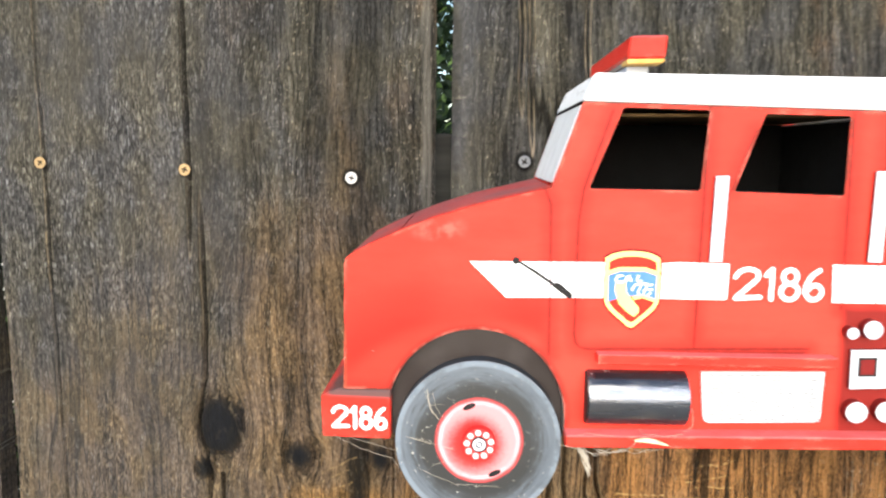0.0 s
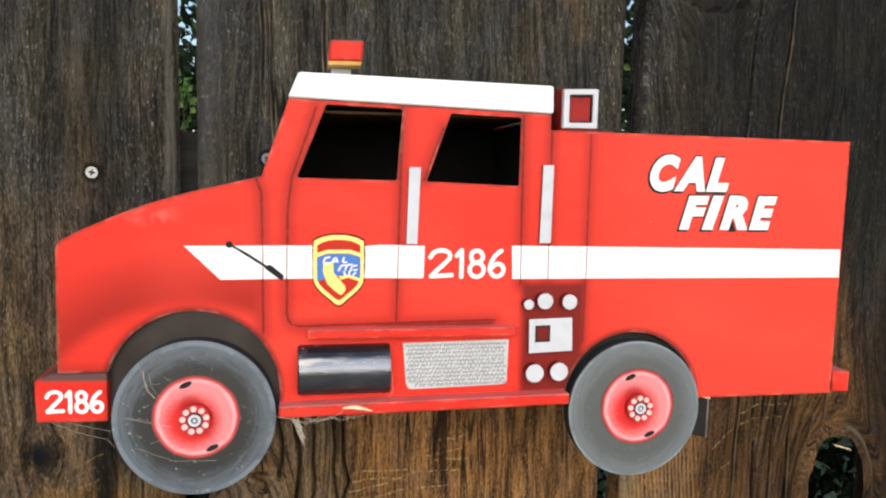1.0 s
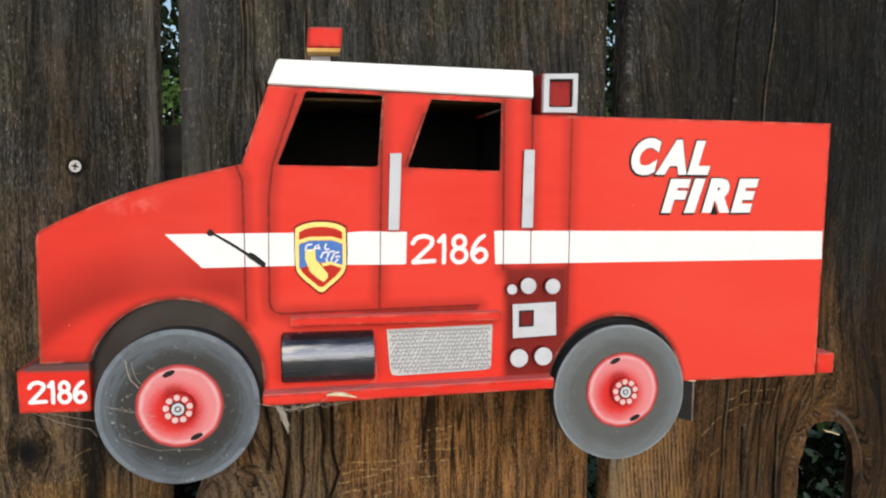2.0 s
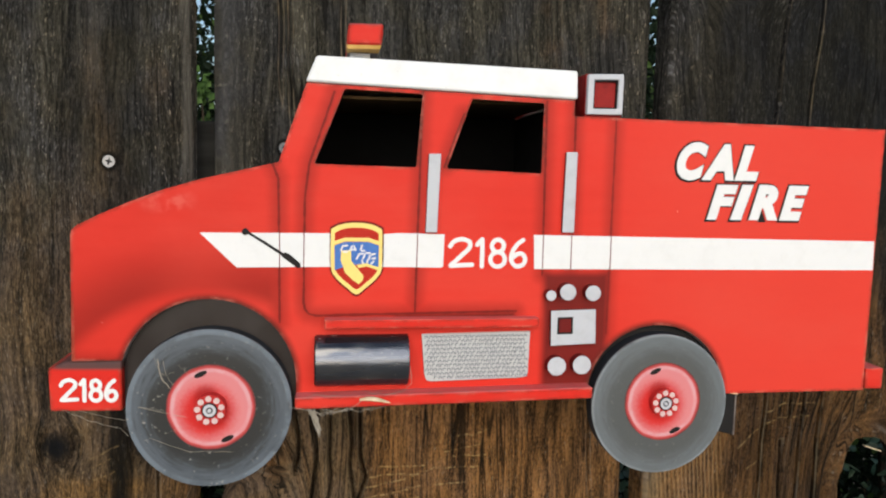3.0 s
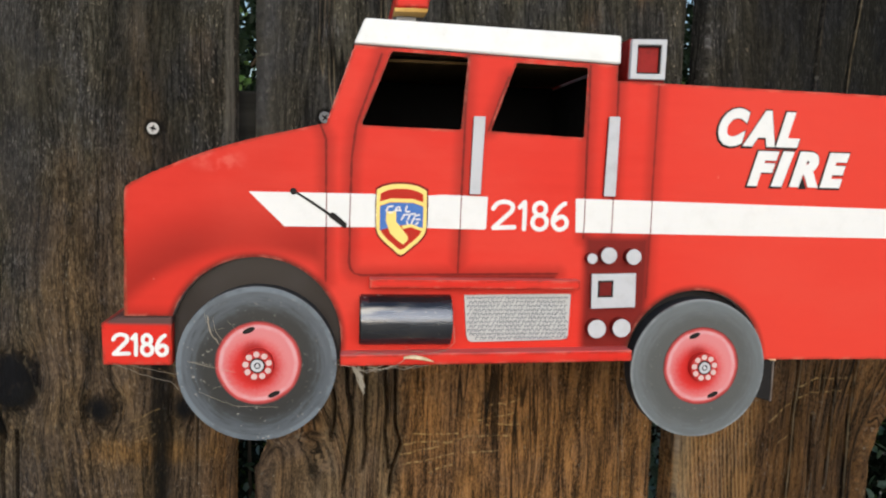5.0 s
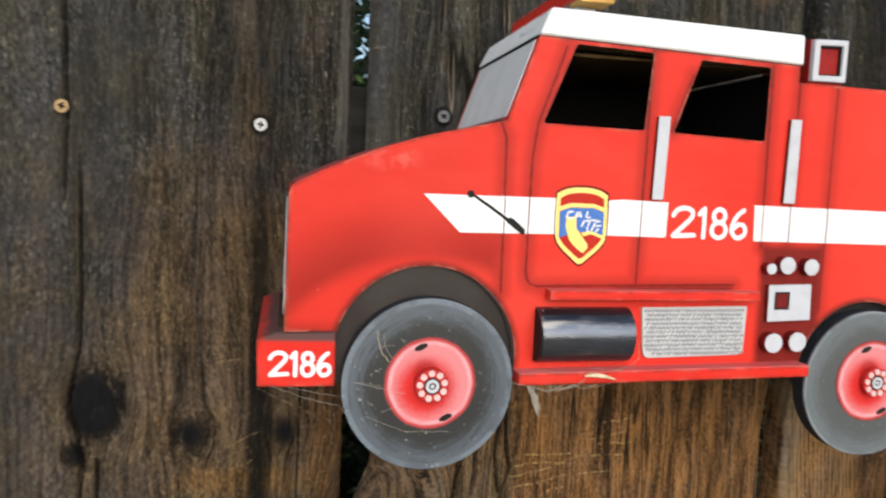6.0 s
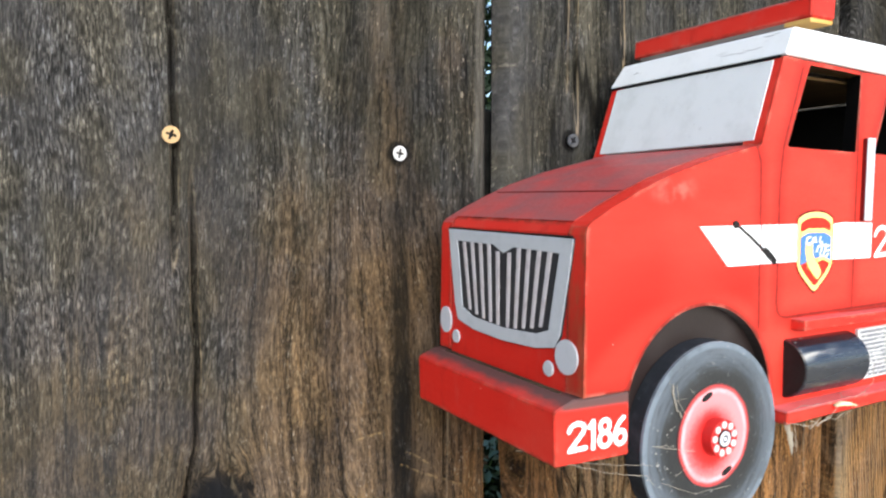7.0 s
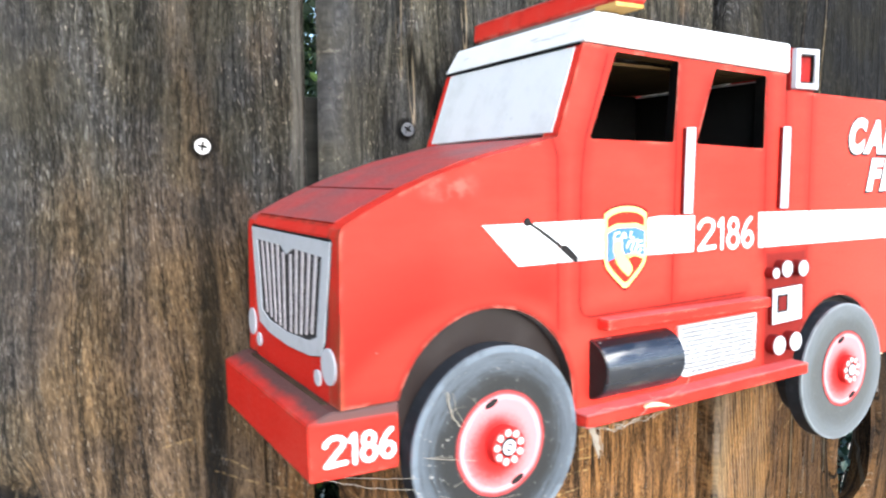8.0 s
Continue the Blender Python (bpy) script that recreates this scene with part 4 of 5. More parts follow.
for z0, z1 in ((1.491, 1.5805), (0.35, 0.44)):
    rail = box(BOARDS[0][0], BOARDS[-1][1], THICK + 0.001, THICK + 0.039, z0, z1, 0.002)
    part("rail", rail, M_RAIL, fence, "grey horizontal rail behind the planks")
for px in (-1.55, 1.57):
    part("post", box(px, px + 0.09, THICK + 0.040, THICK + 0.13, 0.0, 1.70, 0.003), M_RAIL, fence, "grey square post behind the rails")


def build_screw(place, material, label, spin):
    """Countersunk screw head with a cross recess."""
    n = 24
    R = 0.0039
    cross = []
    for q in range(4):
        a = math.pi / 2 * q
        for u, v in ((0.0023, -0.00062), (0.0023, 0.00062), (0.00062, 0.00062)):
            cross.append((u * math.cos(a) - v * math.sin(a), u * math.sin(a) + v * math.cos(a)))
    outer = [(R * math.cos(2 * math.pi * i / n), R * math.sin(2 * math.pi * i / n)) for i in range(n)]
    bm = plate(outer, -0.0008, 0.003, holes=[cross])
    for v in bm.verts:
        if v.co.y > 0 and math.hypot(v.co.x, v.co.z) > 0.003:
            v.co.x *= 0.55
            v.co.z *= 0.55
    ob = part("screw", bm, [material, M_BLACK], fence, label, place)
    ob.rotation_euler = (0, radians(spin), 0)
    part("recess", disc(0.0027, 0.0014, 0.0024, 12), M_BLACK, ob)
    return ob


build_screw((-0.2735, -0.0020, 1.5594), M_BRASS, "yellow zinc screw head", 40)
build_screw((-0.1740, -0.0022, 1.5553), M_BRASS, "yellow zinc screw head in the split", 20)
build_screw((-0.0620, -0.0020, 1.5507), M_ZINC, "bright silver screw head", 12)
build_screw((0.0512, -0.0014, 1.5619), M_DULL, "dull grey screw head", 35)
# ---- toy fire truck ----
truck = thing("toy_fire_truck", (0, -0.1276, 1.36), "hand-painted red wooden toy fire truck mounted on the fence", "toy truck", turn=1.134)
DEPTH = 0.1130          # from the painted side to the back
WALL = 0.0105           # thickness of the side board
HOOD = [(-0.0424, 0.1522), (-0.0417, 0.1552), (-0.0396, 0.1572), (-0.0289, 0.1628), (-0.0150, 0.1691), (-0.0011, 0.1747), (0.0210, 0.1817), (0.0406, 0.1864), (0.0563, 0.1902), (0.0586, 0.1908)]
FLOOR = 0.0640
RECESS = 0.0050         # depth of the wheel arches


def arch(cx, cz, rad, floor):
    pts = []
    for i in range(41):
        a = math.pi * i / 40
        pts.append((cx + rad * math.cos(a), cz + rad * math.sin(a)))
    return [(cx + rad, floor)] + pts + [(cx - rad, floor)]


FRONT_ARCH, REAR_ARCH = (0.0231, 0.0760, 0.0443), (0.2674, 0.0638, 0.0406)
TOP_LINE = HOOD + [(0.0727, 0.2312), (0.2142, 0.2270), (0.2142, 0.2186), (0.3994, 0.2167), (0.3975, FLOOR)]
back_outline = [(-0.0193, FLOOR), (-0.0193, 0.0910), (-0.0435, 0.0910)] + TOP_LINE
side_outline = [(-0.0435, 0.0888)] + TOP_LINE + arch(*REAR_ARCH, FLOOR) + [p for p in arch(*FRONT_ARCH, FLOOR) if p[0] > 0 or p[1] > 0.0888] + [(-0.0193, 0.0888)]
WIN1 = [(0.0925, 0.2287), (0.1310, 0.2275), (0.1318, 0.2267), (0.1292, 0.1905), (0.1282, 0.1895), (0.0778, 0.1902), (0.0768, 0.1910), (0.0915, 0.2279)]
WIN2 = [(0.1588, 0.2258), (0.1964, 0.2249), (0.1971, 0.2241), (0.1967, 0.1884), (0.1958, 0.1876), (0.1462, 0.1893), (0.1455, 0.1902), (0.1577, 0.2247)]
side_mesh = plate(side_outline, 0, WALL, [WIN1, WIN2], 0.0007)
for v in side_mesh.verts:
    if v.co.y > WALL * 0.5 and 0.187 < v.co.z < 0.2295 and (0.1275 < v.co.x < 0.1335 or 0.1950 < v.co.x < 0.1990):
        v.co.x += 0.0060         # the rear jambs are cut back on the inside
side_mesh.normal_update()
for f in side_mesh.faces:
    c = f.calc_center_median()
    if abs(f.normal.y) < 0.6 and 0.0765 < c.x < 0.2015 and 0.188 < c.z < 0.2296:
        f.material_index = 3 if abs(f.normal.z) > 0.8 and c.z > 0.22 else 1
    for ax, az, ar in (FRONT_ARCH, REAR_ARCH):
        if abs(f.normal.y) < 0.6 and FLOOR + 0.001 < c.z and math.hypot(c.x - ax, max(c.z - az, 0)) < ar + 0.0012:
            f.material_index = 2
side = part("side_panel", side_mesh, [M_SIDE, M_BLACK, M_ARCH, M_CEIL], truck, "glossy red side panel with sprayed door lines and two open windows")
part("back_panel", plate(back_outline, DEPTH - WALL, DEPTH, (), 0.0007), M_RED, truck, "red back panel against the fence")
INNER = (WALL + 0.0002, DEPTH - WALL - 0.0002)
# sheet added before the red back panel so the cab inside stays near-black
part("cab_dark_sheet", plate([(0.0690, 0.0740), (0.0690, 0.1900), (0.0834, 0.2249), (0.2058, 0.2249), (0.2058, 0.0740)], DEPTH - WALL - 0.0030, DEPTH - WALL - 0.0006), M_INNER, truck, "near-black sheet added inside the cab")
part("headliner", box(0.0810, 0.2055, WALL + 0.0004, DEPTH - WALL - 0.0035, 0.2250, 0.2264, 0.0), M_CEIL, truck, "bare brown wood under the roof")


def skin(profile, thick):
    """A bent board along a side profile, thick towards its right-hand side."""
    pts = [Vector((x, z)) for x, z in profile]
    inner = []
    for i, p in enumerate(pts):
        d = (pts[min(i + 1, len(pts) - 1)] - pts[max(i - 1, 0)]).normalized()
        inner.append((p.x + d.y * thick, p.y - d.x * thick))
    return [(p.x, p.y) for p in pts] + inner[::-1]


def rising(bm, rate=0.012):
    """Lifts a mesh towards its far side."""
    for v in bm.verts:
        v.co.z += rate * v.co.y
    return bm


part("bonnet", rising(plate(skin(HOOD[2:], 0.008), *INNER)), M_RED, truck, "dusty dark red bonnet top")
part("nose_panel", rising(plate([(-0.0430, FLOOR + 0.001), (-0.0422, 0.1522), (-0.0403, 0.1566), (-0.0330, 0.1522), (-0.0340, FLOOR + 0.001)], *INNER)), M_RED, truck, "red upright nose panel")
part("windscreen", plate([(0.0589, 0.1925), (0.0721, 0.2305), (0.0760, 0.2300), (0.0640, 0.1915)], 0.0045, DEPTH - 0.0048, (), 0.0006), M_GLASS, truck, "windscreen painted pale bluish white")
part("roof", plate([(0.0722, 0.2316), (0.0776, 0.2446), (0.2146, 0.2423), (0.2150, 0.2274)], -0.0018, DEPTH + 0.001, (), 0.0009), M_VISOR, truck, "worn white wooden roof slab")
roof = bpy.data.objects["roof"]
part("visor_gap", plate([(0.0716, 0.2306), (0.0719, 0.2317), (0.0730, 0.2317), (0.0727, 0.2306)], 0.0014, DEPTH - 0.0012), M_INNER, truck, "dark open joint between windscreen and roof")
for v in roof.data.vertices:
    if v.co.y > DEPTH - 0.002 and v.co.z > 0.239:
        v.co.y -= 0.0050         # the far upper edge is worn away
for u0, u1, k in ((0.005, 0.014, 0.86), (0.013, 0.024, 0.46), (0.021, 0.037, 0.42), (0.034, 0.040, 0.54), (0.092, 0.098, 0.50)):
    pts = []
    for i in range(7):
        f = i / 6
        kk = k + 0.022 * math.sin(5 * f + u0 * 200)
        pts.append((0.0722 + 0.0054 * kk - 0.0001, u0 + (u1 - u0) * f, 0.2316 + 0.0130 * kk))
    part("paint_crack", tube(pts, 0.00009, 5), M_HOOK, roof)
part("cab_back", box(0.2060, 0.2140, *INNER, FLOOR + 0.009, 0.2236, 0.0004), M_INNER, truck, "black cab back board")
part("back_board_edge", box(0.2059, 0.2141, INNER[0], INNER[1], 0.22365, 0.2242, 0.0), M_GREY, truck, "pale grey strip along the top of the cab back")
part("tank_top", plate([(0.2150, 0.2185), (0.3992, 0.2166), (0.3990, 0.2090), (0.2150, 0.2105)], *INNER), M_RED, truck, "red tank top")
part("tail_panel", plate([(0.3993, 0.2080), (0.3975, FLOOR + 0.001), (0.3895, FLOOR + 0.001), (0.3913, 0.2080)], *INNER), M_RED, truck, "red tail panel")
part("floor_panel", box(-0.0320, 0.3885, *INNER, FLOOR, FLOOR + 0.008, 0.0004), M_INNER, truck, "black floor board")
for mx in (0.04, 0.32):
    part("mounting_block", box(mx, mx + 0.05, DEPTH + 0.0002, DEPTH + 0.0135, 0.10, 0.15, 0.001), M_CLEAT, truck, "dark wooden block between truck and fence")

# painted bands, a brush coat thick
COAT = -0.0003
part("stripe", plate([(0.0193, 0.1544), (0.0868, 0.1546), (0.0862, 0.1370), (0.0374, 0.1366)], COAT, 0.0004), M_WHITE, side, "white painted stripe with a pointed end")
part("stripe", plate([(0.1108, 0.1542), (0.1200, 0.1550), (0.1448, 0.1545), (0.1444, 0.1374), (0.1435, 0.1367), (0.1115, 0.1370), (0.1108, 0.1384)], COAT, 0.0004), M_WHITE, side)
part("stripe", plate([(0.1937, 0.1546), (0.3974, 0.1525), (0.3978, 0.1356), (0.1944, 0.1360)], COAT, 0.0004), M_WHITE, side, "long white painted stripe")
# thin door joints run over the white
for xa, xb in ((0.0590, 0.0590), (0.0714, 0.0712), (0.1304, 0.1301), (0.1990, 0.1990), (0.2149, 0.2149), (0.2374, 0.2374)):
    part("door_joint", plate([(xa - 0.00025, 0.1545), (xa + 0.00025, 0.1545), (xb + 0.00025, 0.1360), (xb - 0.00025, 0.1360)], COAT - 0.0001, 0.0), M_DKRED, side)


part("wheel_arch", plate(arch(0.0231, 0.0760, 0.0441, FLOOR + 0.0002), RECESS, WALL - 0.0004), M_ARCH, side, "brown-black painted wheel arch")
part("wheel_arch", plate(arch(0.2674, 0.0638, 0.0404, FLOOR + 0.0002), RECESS, WALL - 0.0004), M_BLACK, side, "black painted wheel arch")

# painted numbers and words
def smooth_line(pts, n=6):
    """A curve through points."""
    out = []
    for i in range(len(pts) - 1):
        p0, p1, p2, p3 = pts[max(i - 1, 0)], pts[i], pts[i + 1], pts[min(i + 2, len(pts) - 1)]
        for k in range(n):
            t = k / n
            out.append(tuple(0.5 * (2 * p1[a] + (p2[a] - p0[a]) * t + (2 * p0[a] - 5 * p1[a] + 4 * p2[a] - p3[a]) * t * t + (3 * p1[a] - p0[a] - 3 * p2[a] + p3[a]) * t ** 3) for a in (0, 1)))
    out.append(pts[-1])
    return out


def oval(cx, cz, a, b, n=18):
    return [(cx + a * math.sin(2 * math.pi * i / n), cz + b * math.cos(2 * math.pi * i / n)) for i in range(n + 1)]


BRUSHED = [smooth_line([(0.00, 0.74), (0.05, 0.92), (0.15, 1.0), (0.25, 0.90), (0.25, 0.68), (0.15, 0.40), (0.01, 0.03)]), [(0.01, 0.02), (0.15, 0.04), (0.29, 0.06)],
           [(0.355, 0.80), (0.385, 0.90), (0.42, 1.0)], [(0.42, 1.0), (0.424, 0.5), (0.42, 0.0)],
           oval(0.630, 0.76, 0.080, 0.23), oval(0.630, 0.26, 0.098, 0.27),
           smooth_line([(0.965, 0.98), (0.89, 0.82), (0.83, 0.55), (0.81, 0.26), (0.855, 0.05), (0.915, 0.0), (0.98, 0.10), (1.0, 0.28), (0.965, 0.45), (0.90, 0.47), (0.82, 0.30)])]


def stroke(points, rad, sides=12):
    """A flat brush stroke with round ends, in x and z."""
    pts = [Vector(p) for p in points]
    side_way = Vector((0, 1, 0))
    rows = []
    for i, p in enumerate(pts):
        d = (pts[min(i + 1, len(pts) - 1)] - pts[max(i - 1, 0)]).normalized()
        rows.append((p, d, rad))
    first, last = rows[0], rows[-1]
    caps = (0.98, 0.80, 0.45)
    rows = [(first[0] - first[1] * rad * c, first[1], rad * math.sqrt(1 - c * c) + 1e-6) for c in caps] + rows + [(last[0] + last[1] * rad * c, last[1], rad * math.sqrt(1 - c * c) + 1e-6) for c in reversed(caps)]
    bm = bmesh.new()
    rings = []
    for p, d, r in rows:
        w = d.cross(side_way)
        rings.append([bm.verts.new(p + w * r * math.cos(2 * math.pi * k / sides) + side_way * rad * (r / rad) ** 0.5 * math.sin(2 * math.pi * k / sides)) for k in range(sides)])
    for p, q in zip(rings, rings[1:]):
        for k in range(sides):
            bm.faces.new((p[k], p[(k + 1) % sides], q[(k + 1) % sides], q[k]))
    bm.faces.new(rings[0][::-1])
    bm.faces.new(rings[-1])
    return bm


def brushed_number(x0, x1, z0, z1, rad, y):
    bms = []
    for line in BRUSHED:
        pts = [(x0 + rad + u * (x1 - x0 - 2 * rad), 0, z0 + rad + v * (z1 - z0 - 2 * rad)) for u, v in line]
        b = stroke(pts, rad)
        bmesh.ops.recalc_face_normals(b, faces=b.faces)
        for v in b.verts:
            v.co.y = y + v.co.y * 0.10
        bms.append(b)
    return joined(bms)


# emblem on the door, plain shapes
def shield(k, dx=0.0, dz=0.0):
    base = smooth_line([(-0.0132, 0.0148), (-0.0095, 0.0168), (-0.0048, 0.0179), (0.0, 0.0182), (0.0048, 0.0179), (0.0095, 0.0168), (0.0132, 0.0148)], 3)
    base += smooth_line([(0.0134, 0.0060), (0.0133, -0.0020), (0.0128, -0.0075), (0.0098, -0.0118), (0.0050, -0.0160), (0.0, -0.0196), (-0.0050, -0.0160), (-0.0098, -0.0118), (-0.0128, -0.0075), (-0.0133, -0.0020), (-0.0134, 0.0060)], 3)
    return [(0.0985 + x * k + dx, 0.1420 + z * k + dz) for x, z in base]


part("emblem_outline", plate(shield(1.06), COAT, 0.0003), M_DKRED, truck)
emblem = part("emblem", plate(shield(1.0), COAT - 0.0001, 0.0004), M_YELLOW, truck, "yellow-edged shield emblem with blue and red fields")
part("red_field", plate(shield(0.86), COAT - 0.0003, 0.0), M_EMBRED, emblem, "red field")
EX, EZ = 0.0985, 0.1420
part("band", plate([(EX - 0.0117, EZ + 0.0064), (EX - 0.0060, EZ + 0.0084), (EX + 0.0060, EZ + 0.0084), (EX + 0.0117, EZ + 0.0064), (EX + 0.0117, EZ + 0.0086), (EX + 0.0060, EZ + 0.0104), (EX - 0.0060, EZ + 0.0104), (EX - 0.0117, EZ + 0.0086)], COAT - 0.0006, 0.0), M_YELLOW, emblem)
part("blue_field", plate([(EX - 0.0115, EZ + 0.0062), (EX - 0.0060, EZ + 0.0082), (EX + 0.0060, EZ + 0.0082), (EX + 0.0115, EZ + 0.0062), (EX + 0.0114, EZ - 0.0050), (EX + 0.0040, EZ - 0.0032), (EX - 0.0040, EZ - 0.0042), (EX - 0.0114, EZ - 0.0066)], COAT - 0.0006, 0.0), M_BLUE, emblem, "blue field")
part("yellow_patch", plate([(EX - 0.0080, EZ + 0.0036), (EX - 0.0030, EZ + 0.0038), (EX - 0.0028, EZ - 0.0018), (EX + 0.0036, EZ - 0.0096), (EX + 0.0034, EZ - 0.0118), (EX + 0.0012, EZ - 0.0140), (EX - 0.0020, EZ - 0.0118), (EX - 0.0060, EZ - 0.0080), (EX - 0.0084, EZ - 0.0010)], COAT - 0.0009, 0.0), M_YELLOW, emblem, "plain yellow bent shape")
part("arc_band", plate([(EX + 0.0000, EZ - 0.0040), (EX + 0.0052, EZ - 0.0030), (EX + 0.0114, EZ - 0.0052), (EX + 0.0114, EZ - 0.0068), (EX + 0.0052, EZ - 0.0046), (EX + 0.0010, EZ - 0.0056)], COAT - 0.0009, 0.0), M_YELLOW, emblem)
# unreadable white writing and rays on the blue field, as plain bars
for bx, bz, bl, tilt in ((-0.0078, 0.0046, 0.0026, 1.2), (-0.0060, 0.0062, 0.0030, 0.15), (-0.0058, 0.0030, 0.0026, 0.1), (-0.0030, 0.0048, 0.0030, 1.1), (-0.0010, 0.0050, 0.0030, -1.2),
                         (-0.0020, 0.0042, 0.0020, 0.1), (0.0024, 0.0052, 0.0030, 1.3), (0.0034, 0.0036, 0.0022, 0.1), (0.0006, 0.0006, 0.0036, 1.1), (0.0024, 0.0020, 0.0028, 0.1), (0.0038, 0.0006, 0.0030, 1.2),
                         (0.0060, 0.0024, 0.0030, 0.1), (0.0066, 0.0002, 0.0028, 1.3), (0.0086, 0.0018, 0.0024, 0.2), (0.0088, -0.0004, 0.0024, 0.1), (0.0030, -0.0022, 0.0022, 1.9), (0.0056, -0.0018, 0.0022, 1.4), (0.0082, -0.0026, 0.0024, 0.8)):
    c, s = math.cos(tilt), math.sin(tilt)
    q = [(-bl / 2, -0.00042), (bl / 2, -0.00042), (bl / 2, 0.00042), (-bl / 2, 0.00042)]
    part("bar", plate([(EX + bx + u * c - v * s, EZ + bz + u * s + v * c) for u, v in q], COAT - 0.0010, 0.0), M_WHITE, emblem)

part("lettering", brushed_number(0.1468, 0.1904, 0.1362, 0.1532, 0.00122, -0.0002), M_WHITE, side, "white painted 2186")


def outlined(text, boxes, lean):
    """Words letter by letter, each fat and slanted: white on a wider black edge that is heavier below."""
    for ch, (x0, x1, z0, z1) in zip(text, boxes):
        edge = part("lettering", fit_to(letters(ch, 0.02, 0.0004, 0.0016, lean), x0 - 0.0013, x1 + 0.0008, z0 - 0.0012, z1 + 0.0008, 0.0002), M_BLACK, truck, "white slanted lettering edged in black")
        part("face", fit_to(letters(ch, 0.02, 0.0006, 0.00125, lean), x0, x1, z0, z1, -0.0001), M_WHITE, edge, "white fill")


outlined("CAL", [(0.2734, 0.2914, 0.1856, 0.2068), (0.2882, 0.3074, 0.1860, 0.2060), (0.3080, 0.3222, 0.1860, 0.2056)], 0.28)
outlined("FIRE", [(0.2925, 0.3104, 0.1640, 0.1836), (0.3066, 0.3196, 0.1640, 0.1838), (0.3178, 0.3354, 0.1640, 0.1840), (0.3364, 0.3535, 0.1640, 0.1838)], 0.28)
# wiper arm painted over the stripe
wiper = part("wiper", plate([(0.0411, 0.1552), (0.0421, 0.1559), (0.0520, 0.1500), (0.0620, 0.1433), (0.0612, 0.1421), (0.0512, 0.1488)], COAT - 0.0002, 0.0), M_BLACK, truck, "black painted wiper arm")
part("pivot", disc(0.0018, COAT - 0.0004, 0.0, 14, cx=0.0420, cz=0.1550), M_BLACK, wiper)
part("blade", plate([(0.0600, 0.1424), (0.0618, 0.1446), (0.0640, 0.1436), (0.0698, 0.1386), (0.0693, 0.1364), (0.0680, 0.1364)], COAT - 0.0004, 0.0), M_BLACK, wiper)

# ledges, bars, pipe and fittings on the side
part("ledge", box(0.0820, 0.1962, -0.0074, 0.001, 0.1053, 0.1103, 0.0006), M_LEDGE, truck, "narrow red wooden ledge")
part("running_board", plate([(0.0672, 0.0640), (0.0672, 0.0702), (0.2268, 0.0722), (0.2268, 0.0660)], -0.0098, 0.001, (), 0.0006), M_LEDGE, truck, "red wooden running board")
for pts in ([(0.1344, 0.1556), (0.1404, 0.1556), (0.1418, 0.1969), (0.1355, 0.1967)], [(0.2087, 0.1562), (0.2153, 0.1562), (0.2158, 0.1994), (0.2097, 0.1993)]):
    grab = part("grab_bar", plate(pts, -0.0022, 0.0005, (), 0.0004), M_DKRED, truck, "dark red wooden grab bar with a grey face")
    part("bar_face", plate(pts, -0.0028, -0.0020, (), 0.0003), M_PALE, grab, "light grey painted face")


def build_pipe():
    x0, x1, R, cy, cz, n = 0.0774, 0.1262, 0.0140, 0.0018, 0.0872, 44
    bm = bmesh.new()
    rings = []
    for x, r in ((x0, R - 0.0008), (x0 + 0.0004, R), (x1 - 0.0004, R), (x1, R - 0.0006)):
        rings.append([bm.verts.new((x, cy + r * math.cos(2 * math.pi * i / n), cz + r * math.sin(2 * math.pi * i / n))) for i in range(n)])
    for a, b in zip(rings, rings[1:]):
        for i in range(n):
            bm.faces.new((a[i], b[i], b[(i + 1) % n], a[(i + 1) % n]))
    bm.faces.new(rings[0])
    bm.faces.new(rings[-1][::-1])
    bmesh.ops.recalc_face_normals(bm, faces=bm.faces)
    pipe = part("exhaust_pipe", bm, M_PIPE, truck, "glossy black exhaust pipe", smooth=True)
    pipe.data.set_sharp_from_angle(angle=radians(40))
    part("pipe_bore", plate([(cy + (R - 0.0007) * math.cos(2 * math.pi * i / 24), cz + (R - 0.0007) * math.sin(2 * math.pi * i / 24)) for i in range(24)], 0, 0.0005), M_BLACK, pipe).matrix_local = Matrix(((0, 1, 0, x0 - 0.0004), (1, 0, 0, 0), (0, 0, 1, 0), (0, 0, 0, 1)))


build_pipe()
tread = part("tread_plate", plate([(0.1334, 0.1010), (0.1930, 0.1020), (0.1923, 0.0785), (0.1912, 0.0768), (0.1885, 0.0762), (0.1385, 0.0750), (0.1362, 0.0758), (0.1352, 0.0785)], -0.0016, 0.0004, (), 0.0003), M_TRAY, truck, "pressed grey metal tread plate")


def tread_pattern():
    """Small dark hooks pressed into the plate, in staggered rows."""
    bms = []
    random.seed(4)
    for r in range(11):
        for c in range(24):
            x = 0.1366 + 0.00236 * (c + 0.5 * (r % 2)) + random.uniform(-0.00012, 0.00012) - 0.0008 * r / 11
            z = 0.0771 + 0.00222 * r + 0.000016 * c + random.uniform(-0.00010, 0.00010)
            if x > 0.1914 or (x < 0.1392 and r < 1):
                continue
            w, h, k = 0.00070, random.uniform(0.00058, 0.00072), 0.00025
            bms.append(box(x - w, x + w, -0.0019, -0.0014, z + h - k, z + h + k, 0))
            bms.append(box(x - w - k, x - w + k, -0.0019, -0.0014, z - h, z + h * 0.7, 0))
            if random.random() < 0.8:
                bms.append(box(x + w - k, x + w + k, -0.0019, -0.0014, z - h, z + h * 0.7, 0))
    return joined(bms)


